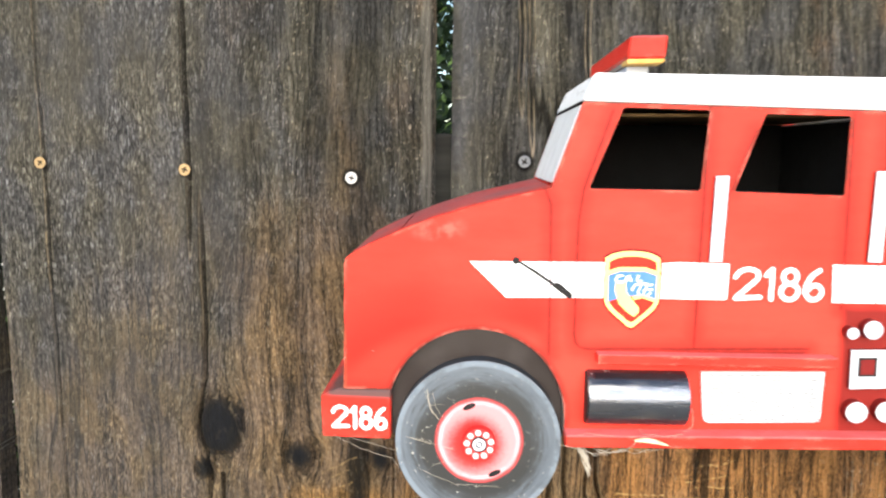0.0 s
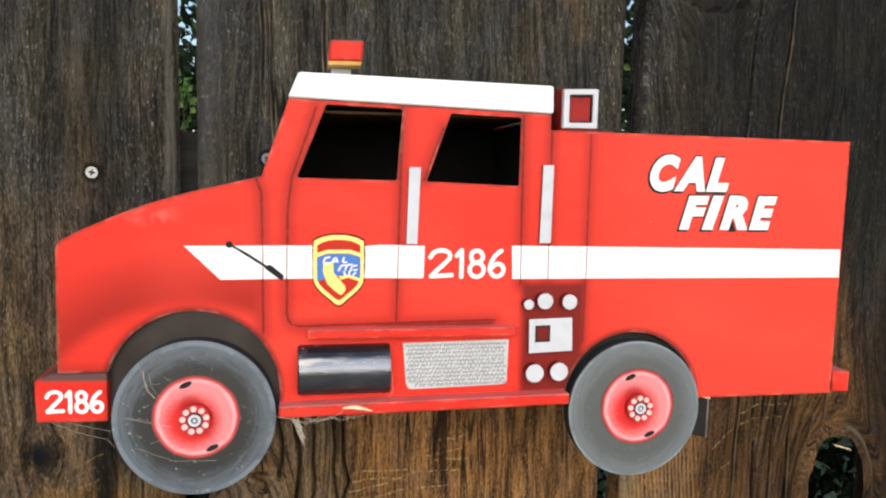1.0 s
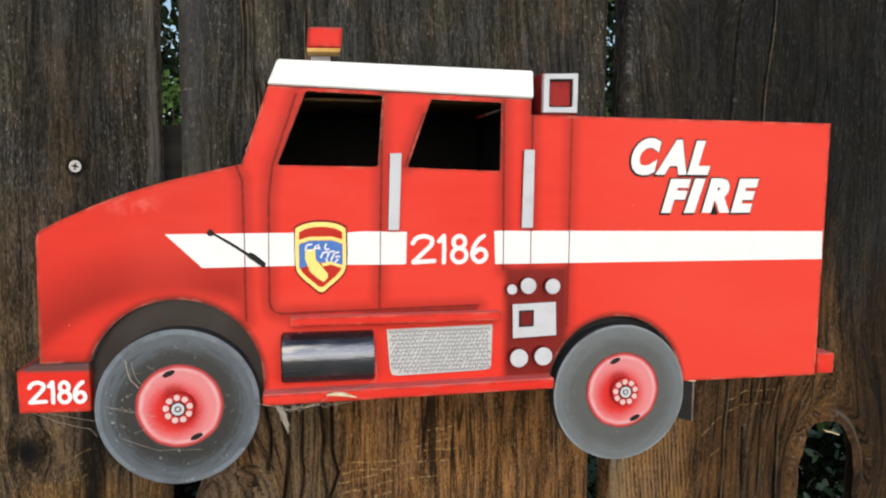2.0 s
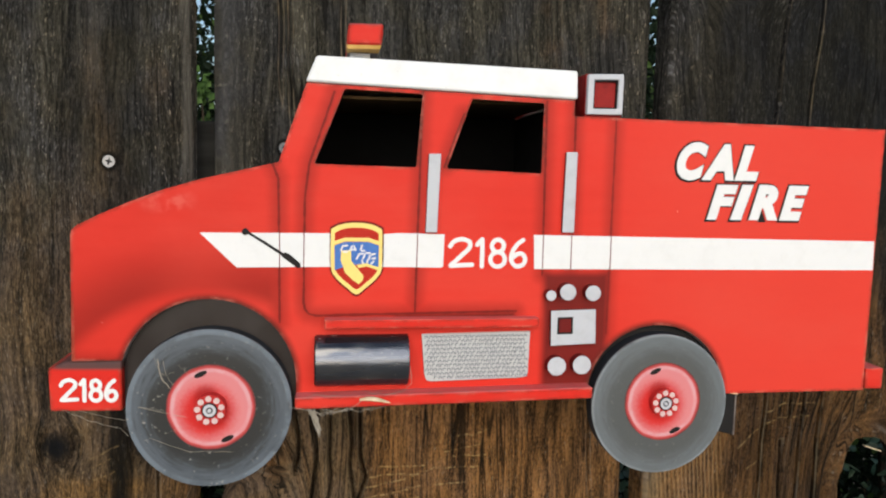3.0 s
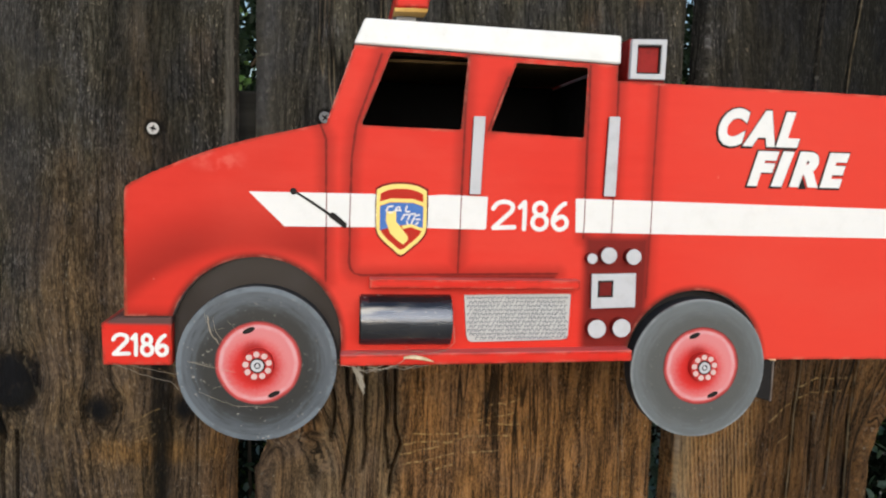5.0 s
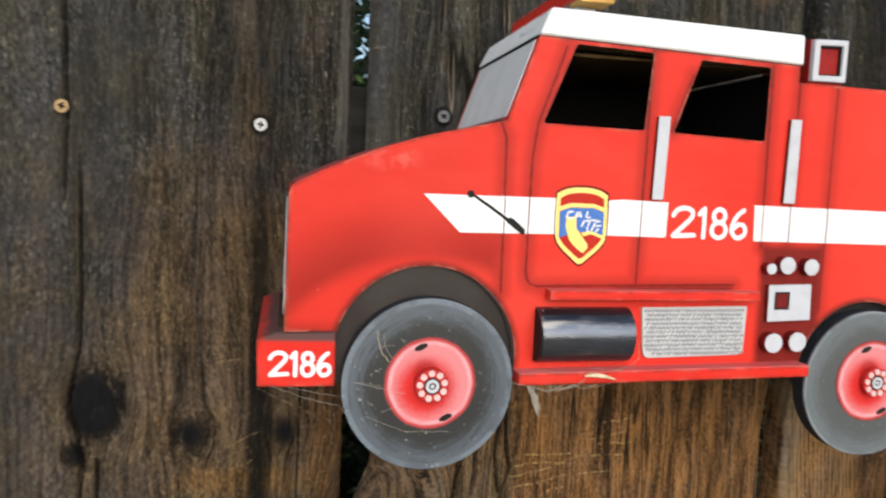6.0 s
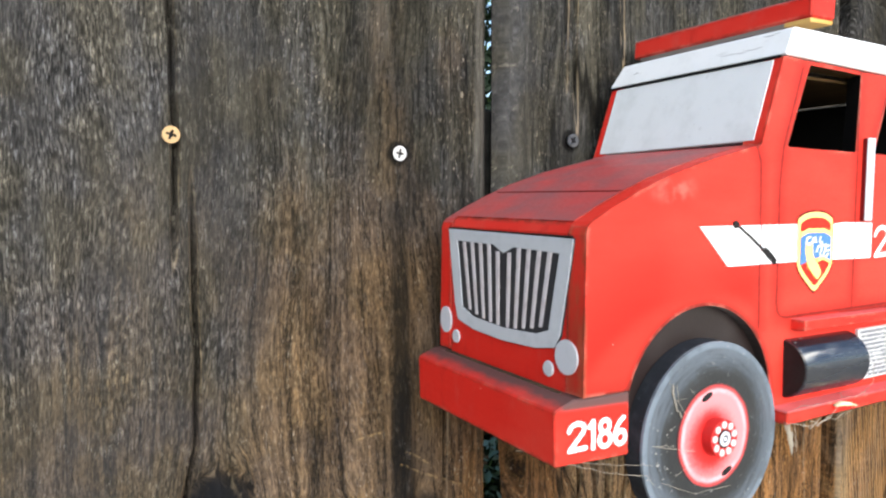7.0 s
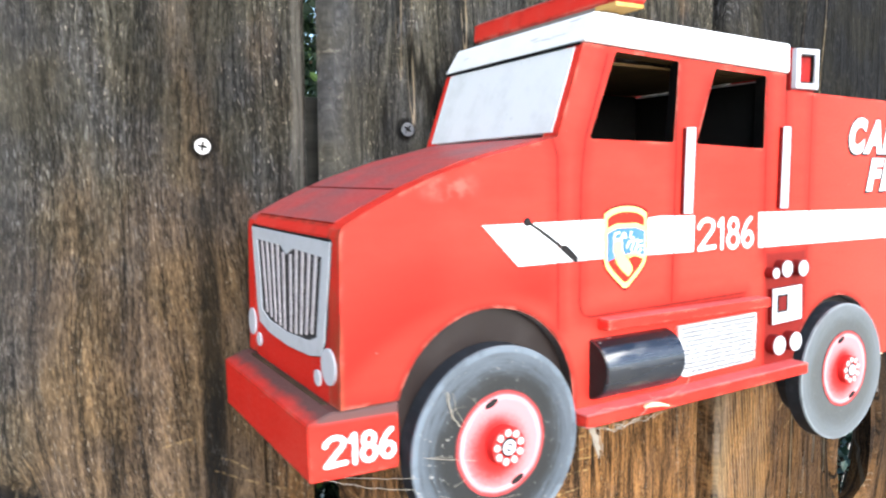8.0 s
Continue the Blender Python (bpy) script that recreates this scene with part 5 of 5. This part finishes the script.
tagged(part("tread_pattern", tread_pattern(), M_HOOK, tread, "dark pressed hooks of the tread"), kind="stuff")


def build_knob(x, z, rad, proud=0.0050):
    k = part("knob", disc(rad, -proud, 0.0005, 24, 0.0004, x, z), M_DKRED, truck, "dark red dowel knob with a white face")
    part("knob_face", disc(rad * 0.97, -proud - 0.0004, -proud + 0.0006, 24, 0.0, x, z), M_PALE, k, "white painted face")


for kx, kz, kr in ((0.2030, 0.1222, 0.0029), (0.2124, 0.1240, 0.0046), (0.2266, 0.1234, 0.0044), (0.2075, 0.0831, 0.0053), (0.2217, 0.0836, 0.0053)):
    build_knob(kx, kz, kr)
gauge = part("gauge_plate", plate([(0.2040, 0.1134), (0.2293, 0.1141), (0.2298, 0.0950), (0.2044, 0.0940)], -0.0026, 0.0005, (), 0.0004), M_DKRED, truck, "dark red gauge block with a pale grey face")
part("gauge_face", plate([(0.2040, 0.1134), (0.2293, 0.1141), (0.2298, 0.0950), (0.2044, 0.0940)], -0.0030, -0.0024, (), 0.0002), M_PALE, gauge, "pale grey painted face")
part("gauge_frame", ring([(0.2077, 0.1098), (0.2164, 0.1100), (0.2164, 0.1006), (0.2077, 0.1004)], [(0.2087, 0.1088), (0.2154, 0.1090), (0.2154, 0.1016), (0.2087, 0.1014)], -0.0034, -0.0028), M_BLACK, gauge)
part("gauge_window", plate([(0.2087, 0.1088), (0.2154, 0.1090), (0.2154, 0.1016), (0.2087, 0.1014)], -0.0032, -0.0028), M_DKRED, gauge, "dark red window")

# light bar and tail lamp on top
bar = part("light_bar", plate([(0.0925, 0.2512), (0.0935, 0.2618), (0.1112, 0.2622), (0.1104, 0.2515)], 0.0005, DEPTH + 0.003, (), 0.0009), M_RED, truck, "red wooden light bar across the roof")
part("bar_underside", plate([(0.0928, 0.2490), (0.0926, 0.2511), (0.1103, 0.2514), (0.1096, 0.2494)], 0.0012, 0.0150, (), 0.0003), M_PINE, bar, "bare yellow wood underside")
part("bar_underside", plate([(0.0936, 0.2492), (0.0933, 0.2511), (0.1103, 0.2514), (0.1096, 0.2494)], 0.0151, DEPTH - 0.002), M_DRAB, bar, "drab grey wood underside")
part("bar_foot", box(0.0945, 0.1050, 0.012, DEPTH - 0.01, 0.2430, 0.2490, 0.0004), M_GREY, bar, "grey foot")
lamp = part("tail_lamp", box(0.2200, 0.2406, 0.0012, 0.040, 0.2160, 0.2415, 0.0006), M_LAMP, truck, "dark red lamp box with a white frame")
part("lamp_frame", ring([(0.2206, 0.2409), (0.2404, 0.2416), (0.2402, 0.2200), (0.2203, 0.2198)], [(0.2240, 0.2380), (0.2376, 0.2385), (0.2374, 0.2231), (0.2238, 0.2228)], -0.0018, 0.0016, 0.0004), M_PALE, lamp, "white frame")
part("lamp_edge", ring([(0.2239, 0.2381), (0.2377, 0.2386), (0.2375, 0.2230), (0.2237, 0.2227)], [(0.2247, 0.2372), (0.2369, 0.2376), (0.2367, 0.2239), (0.2246, 0.2237)], -0.0004, 0.0014), M_BLACK, lamp)

# bumpers and flap
bumper_mesh = plate([(-0.0551, 0.0626), (-0.0556, 0.0846), (-0.0466, 0.0882), (-0.0197, 0.0885), (-0.0197, 0.0628)], -0.0004, DEPTH + 0.0006, (), 0.0006)
for v in bumper_mesh.verts:
    v.co.z += 0.021 * v.co.y
    if v.co.y < 0.01:
        v.co.y += 0.075 * (-0.0197 - v.co.x)         # the outer end lies back
bumper = part("front_bumper", bumper_mesh, M_BUMPER, truck, "dusty red wooden front bumper block")
dirt = box(-0.0460, -0.0436, 0.012, DEPTH - 0.010, 0.0876, 0.0887, 0.0005)
for v in dirt.verts:
    v.co.z += 0.021 * v.co.y
part("dirt", dirt, M_CLEAT, bumper, "grey dirt packed along the bumper top")
number = brushed_number(-0.0504, -0.0212, 0.0673, 0.0800, 0.00104, -0.0011)
for v in number.verts:
    v.co.y += 0.075 * (-0.0197 - v.co.x)
part("lettering", number, M_WHITE, bumper, "white painted 2186")
part("rear_bumper", box(0.4003, 0.4118, 0.002, DEPTH, 0.0640, 0.0765, 0.0007), M_LEDGE, truck, "small red rear bumper block")
part("mud_flap", plate([(0.3060, 0.0638), (0.3172, 0.0638), (0.3171, 0.0385), (0.3062, 0.0415)], 0.0015, 0.030, (), 0.0004), M_BLACK, truck, "black mud flap")
part("flap_edge", plate([(0.3173, 0.0638), (0.3180, 0.0638), (0.3179, 0.0386), (0.3173, 0.0386)], 0.0012, 0.030), M_DRAB, truck, "worn grey flap edge")


# nose: grille and lamps, built flat and turned to face along the truck
def face_nose(bm):
    """Turns a flat mesh (x across the nose, from the side inwards, z up) onto the nose."""
    for v in bm.verts:
        along_nose, out, up = v.co.x, v.co.y, v.co.z
        v.co = Vector((-0.0428 + (up - 0.12) * 0.010 + out, along_nose, up + 0.012 * along_nose))
    bmesh.ops.recalc_face_normals(bm, faces=bm.faces)
    return bm


MID = 0.0555
def across(pts):
    return [(MID + u, z) for u, z in pts]


G_OUT = across([(-0.0485, 0.1502), (0.0485, 0.1508), (0.0470, 0.1420), (0.0415, 0.1130), (0.0390, 0.1065), (0.0250, 0.1035), (0.0, 0.1022), (-0.0250, 0.1032), (-0.0375, 0.1055), (-0.0410, 0.1110), (-0.0468, 0.1400)])
G_IN = across([(-0.0400, 0.1440), (-0.0080, 0.1446), (0.0, 0.1415), (0.0080, 0.1450), (0.0400, 0.1452), (0.0385, 0.1380), (0.0345, 0.1130), (0.0250, 0.1095), (0.0, 0.1080), (-0.0250, 0.1092), (-0.0335, 0.1120), (-0.0385, 0.1370)])
grille = part("grille", face_nose(plate(shrink(G_OUT, 1.015), -0.0003, 0.0002)), M_GAP, truck, "black-edged pale grey grille with upright slats")
part("grille_frame", face_nose(ring(G_OUT, G_IN, -0.0007, -0.0001, 0.0002)), M_GREY, grille, "pale grey frame")
part("shadow_line", face_nose(plate(across([(-0.0478, 0.1504), (0.0, 0.1507), (0.0482, 0.1510), (0.0482, 0.1518), (0.0120, 0.1514), (-0.0478, 0.1514)]), -0.0006, 0.0002)), M_BLACK, grille, "black painted line over the frame")
for k in range(-5, 6):
    if k == 0:
        continue
    top_u = 0.0073 * k - (0.0027 if k > 0 else -0.0027)
    bot_u = 0.0060 * k - (0.0022 if k > 0 else -0.0022)
    top_z = 0.1450 - (0.0030 if abs(k) == 1 else 0.0)
    bot_z = 0.1085 + 0.00012 * k * k * 1.3
    part("slat", face_nose(plate(across([(top_u - 0.0014, top_z), (top_u + 0.0014, top_z), (bot_u + 0.0011, bot_z), (bot_u - 0.0011, bot_z)]), -0.0006, -0.0001, (), 0.0001)), M_SLAT, grille)
for u, z, rx, rz in ((0.0102, 0.1030, 0.0070, 0.0070), (0.1062, 0.1045, 0.0054, 0.0066)):
    part("headlight", face_nose(plate(oval(u, z, rx, rz, 24), -0.0009, 0.0, (), 0.0002)), M_PALE, truck, "round pale grey headlight")
for u, z in ((0.0216, 0.0962), (0.0960, 0.0975)):
    part("marker_lamp", face_nose(disc(0.0033, -0.0010, 0.0, 16, 0.0002, u, z)), M_GREY, truck, "small grey marker lamp")

part("corner_joint", face_nose(plate([(0.0103, 0.0885), (0.0107, 0.0885), (0.0107, 0.1520), (0.0103, 0.1520)], -0.0003, 0.0002)), M_DKRED, truck, "thin open joint between nose and side")
part("splinter", plate([(0.3128, 0.0642), (0.3150, 0.0634), (0.3182, 0.0632), (0.3178, 0.0641)], -0.0006, 0.0040, (), 0.0002), M_STRAW, truck, "bare wood splinter on the lower edge")
part("bonnet_joint", rising(plate([(-0.0152, 0.16935), (-0.0146, 0.1696), (-0.0146, 0.1690), (-0.0152, 0.1688)], *INNER)), M_DKRED, truck, "thin joint across the bonnet")


def round_pts(r, n, cx=0.0, cz=0.0):
    return [(cx + r * math.cos(2 * math.pi * i / n), cz + r * math.sin(2 * math.pi * i / n)) for i in range(n)]


def build_wheel(x, z, R, proud, dowel, heart, tyre_mat, label):
    """A wooden disc in the arch; heart: how far rim and hub sit from its middle."""
    hx, hz = heart
    tyre = part("wheel", disc(R, -proud, RECESS - 0.0002, 72, 0.0008), [tyre_mat], truck, label, (x, 0, z))
    part("tread", ring(round_pts(R * 1.003, 64), round_pts(R * 0.80, 64), -proud + 0.0014, RECESS - 0.0003), M_TREAD, tyre, "dark painted edge")
    part("rim", disc(0.0223, -proud - 0.0003, -proud + 0.0008, 64), M_RIM, tyre, "rim sprayed red and pink", (hx, 0, hz))
    # the hub is a short dowel that stands out of the rim
    face = proud + dowel
    part("hub", disc(0.0080, -face, -proud + 0.0004, 28, 0.0005, hx, hz), M_HUB, tyre, "red dowel hub")
    for k in range(9):
        a = 2 * math.pi * k / 9 + 0.25
        part("lug_nut", disc(0.00158, -face - 0.0004, -face + 0.0004, 10, 0.0, hx + 0.0060 * math.cos(a), hz + 0.0060 * math.sin(a)), M_NUT, tyre)
    part("hub_ring", disc(0.0040, -face - 0.0003, -face + 0.0003, 20, 0.0, hx, hz), M_BLACK, tyre)
    part("hub_cap", ring(round_pts(0.0032, 20, hx, hz), round_pts(0.0017, 20, hx, hz), -face - 0.0006, -face), M_PALE, tyre, "pale grey hub ring")
    part("hub_pin", disc(0.0010, -face - 0.0006, -face, 12, 0.0, hx, hz), M_PALE, tyre, "pale grey pin")
    for sx, sz, tilt in ((-0.0050, 0.0174, 0.42), (0.0080, -0.0168, 0.42)):
        c, s = math.cos(tilt), math.sin(tilt)
        pts = [(0.0034 * math.cos(2 * math.pi * i / 16), 0.0014 * math.sin(2 * math.pi * i / 16)) for i in range(16)]
        part("slot", plate([(hx + sx + u * c - v * s, hz + sz + u * s + v * c) for u, v in pts], -proud - 0.0005, -proud), M_BLACK, tyre)
    # spacer behind the disc, under the body
    part("axle_block", disc(0.0300, RECESS + 0.0002, 0.0180, 40), M_TREAD, tyre, "dark block behind the wheel")
    return tyre


build_wheel(0.0243, 0.0642, 0.0412, 0.0050, 0.0054, (0.0006, 0.0008), M_TYRE_F, "dusty dark front wheel with worn blue-grey edge")
build_wheel(0.2683, 0.0602, 0.0397, 0.0048, 0.0042, (0.0015, 0.0016), M_TYRE_R, "rear wheel with its grey sheen painted in")

# ---- small things on the truck ----
TRUCK = truck.matrix_world.copy()


def on_truck(p):
    return TRUCK @ Vector(p)


def build_husk():
    bm = bmesh.new()
    rings = []
    for i in range(11):
        u = i / 10
        w = 0.0024 * math.sin(math.pi * min(1, 0.12 + u * 0.88)) ** 0.8
        c = Vector((u * 0.0165, 0.0006 * math.sin(5 * u), -0.0022 * u + 0.0010 * math.sin(3 * u)))
        rings.append([bm.verts.new(c + Vector((0, w * math.cos(a), w * 0.45 * math.sin(a)))) for a in (0, 0.8, 1.57, 2.35, 3.14, 3.93, 4.71, 5.5)])
    for a, b in zip(rings, rings[1:]):
        for k in range(8):
            bm.faces.new((a[k], a[(k + 1) % 8], b[(k + 1) % 8], b[k]))
    bm.faces.new(rings[0][::-1])
    bm.faces.new(rings[-1])
    bmesh.ops.recalc_face_normals(bm, faces=bm.faces)
    ob = part("dry_husk", bm, M_STRAW, None, "pale dry seed husk on the running board", on_truck((0.1004, -0.0112, 0.0690)), smooth=True)
    tagged(ob, category="husk")


build_husk()


def web(points, radius=0.00012):
    """A sagging strand through points given on the truck, with small kinks."""
    pts = [on_truck(p) for p in points]
    out = []
    for a, b in zip(pts, pts[1:]):
        for i in range(5):
            u = i / 5
            q = a.lerp(b, u)
            q += Vector((random.uniform(-1, 1), random.uniform(-1, 1), random.uniform(-1, 1))) * 0.0003
            out.append(q)
    out.append(pts[-1])
    return tube(out, radius, 4)


random.seed(11)
WEBS = [
    [(-0.050, 0.002, 0.0634), (-0.034, -0.004, 0.0590), (-0.018, -0.009, 0.0565), (-0.0145, -0.0095, 0.052)],
    [(-0.046, 0.004, 0.0632), (-0.026, -0.002, 0.0600), (-0.0150, -0.009, 0.060)],
    [(0.0015, -0.0052, 0.090), (0.0030, -0.0054, 0.083), (0.0080, -0.0054, 0.0745), (0.0075, -0.0054, 0.071)],
    [(-0.0120, -0.0052, 0.066), (0.0000, -0.0053, 0.063), (0.0130, -0.0054, 0.0600)],
    [(-0.0060, -0.0052, 0.050), (0.0130, -0.0053, 0.042), (0.0360, -0.0053, 0.041)],
    [(0.0640, -0.010, 0.066), (0.0800, -0.012, 0.0625), (0.0960, -0.012, 0.064), (0.1040, -0.0115, 0.0710)],
    [(0.0720, -0.006, 0.0640), (0.0790, -0.006, 0.0560), (0.0800, -0.006, 0.0480)],
    [(0.0770, -0.006, 0.0635), (0.0800, -0.006, 0.0540), (0.0806, -0.006, 0.0505)],
    [(0.1262, -0.014, 0.0870), (0.1270, -0.0135, 0.0780), (0.1230, -0.0120, 0.0730), (0.1130, -0.0118, 0.0715)],
    [(0.1010, -0.013, 0.0760), (0.1045, -0.012, 0.0725), (0.1120, -0.012, 0.0720)],
    [(0.0660, -0.004, 0.0680), (0.0770, -0.0100, 0.0715), (0.0900, -0.0110, 0.0712)],
]
WHEEL_WEBS = []
for _ in range(5):
    a, l, t = random.uniform(1.9, 4.6), random.uniform(0.006, 0.016), random.uniform(0, 3.14)
    rad = random.uniform(0.020, 0.037)
    cx, cz = 0.0243 + rad * math.cos(a), 0.0642 + rad * math.sin(a)
    WHEEL_WEBS.append([(cx - l / 2 * math.cos(t), -0.0053, cz - l / 2 * math.sin(t)), (cx + random.uniform(-0.001, 0.001), -0.0055, cz + random.uniform(-0.001, 0.001)), (cx + l / 2 * math.cos(t), -0.0053, cz + l / 2 * math.sin(t))])
for _ in range(6):
    x = random.uniform(0.064, 0.10)
    WEBS.append([(x, -0.0115, 0.0645), (x + 0.006, -0.012, 0.0625 + random.uniform(-0.002, 0.001)), (x + 0.014, -0.0115, 0.0650)])
strands = joined([web(w, random.uniform(0.00008, 0.00015)) for w in WEBS] + [web(w, 0.00006) for w in WHEEL_WEBS] + [web([(-0.0011, -0.0055, 0.0904), (0.0000, -0.0057, 0.0845), (0.0012, -0.0057, 0.0800), (0.0053, -0.0057, 0.0754)], 0.00028)])
cob = part("cobweb", strands, M_WEB, None, "pale cobweb strands under the truck")
tagged(cob, category="cobweb", kind="stuff")
# grey tuft of web hanging behind the front wheel
tuft = joined([web([(0.0745 + random.uniform(-0.002, 0.002), -0.004, 0.0635), (0.0775 + random.uniform(-0.002, 0.002), -0.004, 0.057), (0.0800 + random.uniform(-0.001, 0.001), -0.004, random.uniform(0.046, 0.054))], 0.00035) for _ in range(9)])
tagged(part("web_tuft", tuft, M_WEB, None, "dusty grey cobweb tuft hanging from the running board"), category="cobweb", kind="stuff")


# ---- behind the fence ----
def build_shrub(place, seed, count, spread, height, leaf=1.0, near=0.15, green=None):
    """A dense shrub: branching stems and many small folded leaves, all on the far side of the fence."""
    random.seed(seed)
    shrub = thing("shrub", place, "dense leafy green shrub behind the fence", "shrub", group="shrubs behind the fence")
    wood, tips = [], []
    for k in range(9):
        a = 2 * math.pi * k / 9 + random.uniform(-0.3, 0.3)
        pts = [Vector((0, 0, 0))]
        p, d = Vector((0, 0, 0)), Vector((math.cos(a) * 0.25, math.sin(a) * 0.12, 1)).normalized()
        for i in range(9):
            p = p + d * height / 9
            d = (d + Vector((math.cos(a), math.sin(a) * 0.4, 0)) * 0.08 + Vector((random.uniform(-1, 1), random.uniform(-0.5, 0.5), random.uniform(-0.5, 0.5))) * 0.18).normalized()
            p.y = max(p.y, 0.12 - place[1])
            pts.append(p.copy())
            if i > 1:
                tips.append(p.copy())
        wood.append(tube(pts, 0.009, 6))
    part("trunk", joined(wood), M_BARK, shrub, "thin brown branching stems")
    verts, faces = [], []
    while len(faces) < count * 4:
        c = random.choice(tips) + Vector((random.gauss(0, 1) * spread, random.gauss(0, 1) * spread * 0.6, random.gauss(0, 1) * spread))
        if c.y + place[1] < near:
            continue
        n = Vector((random.uniform(-1, 1), random.uniform(-1, 1), random.uniform(-0.2, 1))).normalized()
        u = n.orthogonal().normalized()
        turn = random.random() * 6.28
        u = (u * math.cos(turn) + n.cross(u) * math.sin(turn)).normalized()
        w = n.cross(u)
        L, W = leaf * random.uniform(0.018, 0.036), leaf * random.uniform(0.006, 0.011)
        b = len(verts)
        for q, t, up in ((0, 0, 0), (0.35, 1, 0.25), (0.35, -1, 0.25), (0.75, 0.7, 0.2), (0.75, -0.7, 0.2), (1, 0, -0.1), (0.5, 0, 0)):
            verts.append(c + u * L * q + w * W * t + n * W * up)
        faces += [(b, b + 6, b + 1), (b, b + 2, b + 6), (b + 1, b + 6, b + 5, b + 3), (b + 6, b + 2, b + 4, b + 5)]
    me = bpy.data.meshes.new("crown")
    me.from_pydata(verts, [], faces)
    me.materials.append(green or M_LEAF)
    ob = new("crown", me)
    ob.parent = shrub
    tagged(ob, "small dark green leaves", kind="stuff")


for k, sx in enumerate((-1.2, -0.2, 0.9, 2.0)):
    build_shrub((sx, 1.75, 0), 21 + k, 14000, 0.36, 2.2, 1.4)
build_shrub((0.60, 0.20, 0), 41, 30000, 0.080, 1.42, 0.48, 0.045, M_BRIGHT)
for k, sx in enumerate((-0.75, -0.15, 0.40, 0.95, 1.55)):
    build_shrub((sx, 1.15 + 0.08 * (k % 2), 0), 3 + k, 26000, 0.22, 1.85, 0.72, 0.62)


def build_sprig(place, seed, count, spread):
    """A single upright shoot with a bunch of sunlit-coloured leaves at its tip."""
    random.seed(seed)
    x, y, z = place
    sprig = thing("shoot", (x + 0.02, y + 0.01, 0), "upright shoot with bright green leaves in sunlit colours behind the fence", "shoot")
    tip = Vector((-0.02, -0.01, z))
    part("stem", tube([(0, 0, 0), (0.012, 0.004, z * 0.4), (0.004, 0.0, z * 0.8), tip], 0.003, 6), M_BARK, sprig, "thin brown stem")
    verts, faces = [], []
    for _ in range(count):
        c = tip + Vector((random.gauss(0, 1) * spread, random.gauss(0, 1) * spread, random.gauss(0, 1) * spread * 1.3))
        n = Vector((random.uniform(-1, 1), random.uniform(-1.5, 0.2), random.uniform(-0.2, 1))).normalized()
        u = n.orthogonal().normalized()
        w = n.cross(u)
        L, W = random.uniform(0.012, 0.020), random.uniform(0.004, 0.006)
        b = len(verts)
        for q, t, up in ((0, 0, 0), (0.4, 1, 0.25), (0.4, -1, 0.25), (1, 0, -0.1), (0.5, 0, 0)):
            verts.append(c + u * L * q + w * W * t + n * W * up)
        faces += [(b, b + 4, b + 1), (b, b + 2, b + 4), (b + 1, b + 4, b + 3), (b + 4, b + 2, b + 3)]
    me = bpy.data.meshes.new("leaves")
    me.from_pydata(verts, [], faces)
    me.materials.append(M_SUNNY)
    ob = new("leaves", me)
    ob.parent = sprig
    tagged(ob, "bright green leaves in sunlit colours", kind="stuff")


build_sprig((-0.118, 0.60, 1.655), 61, 80, 0.013)
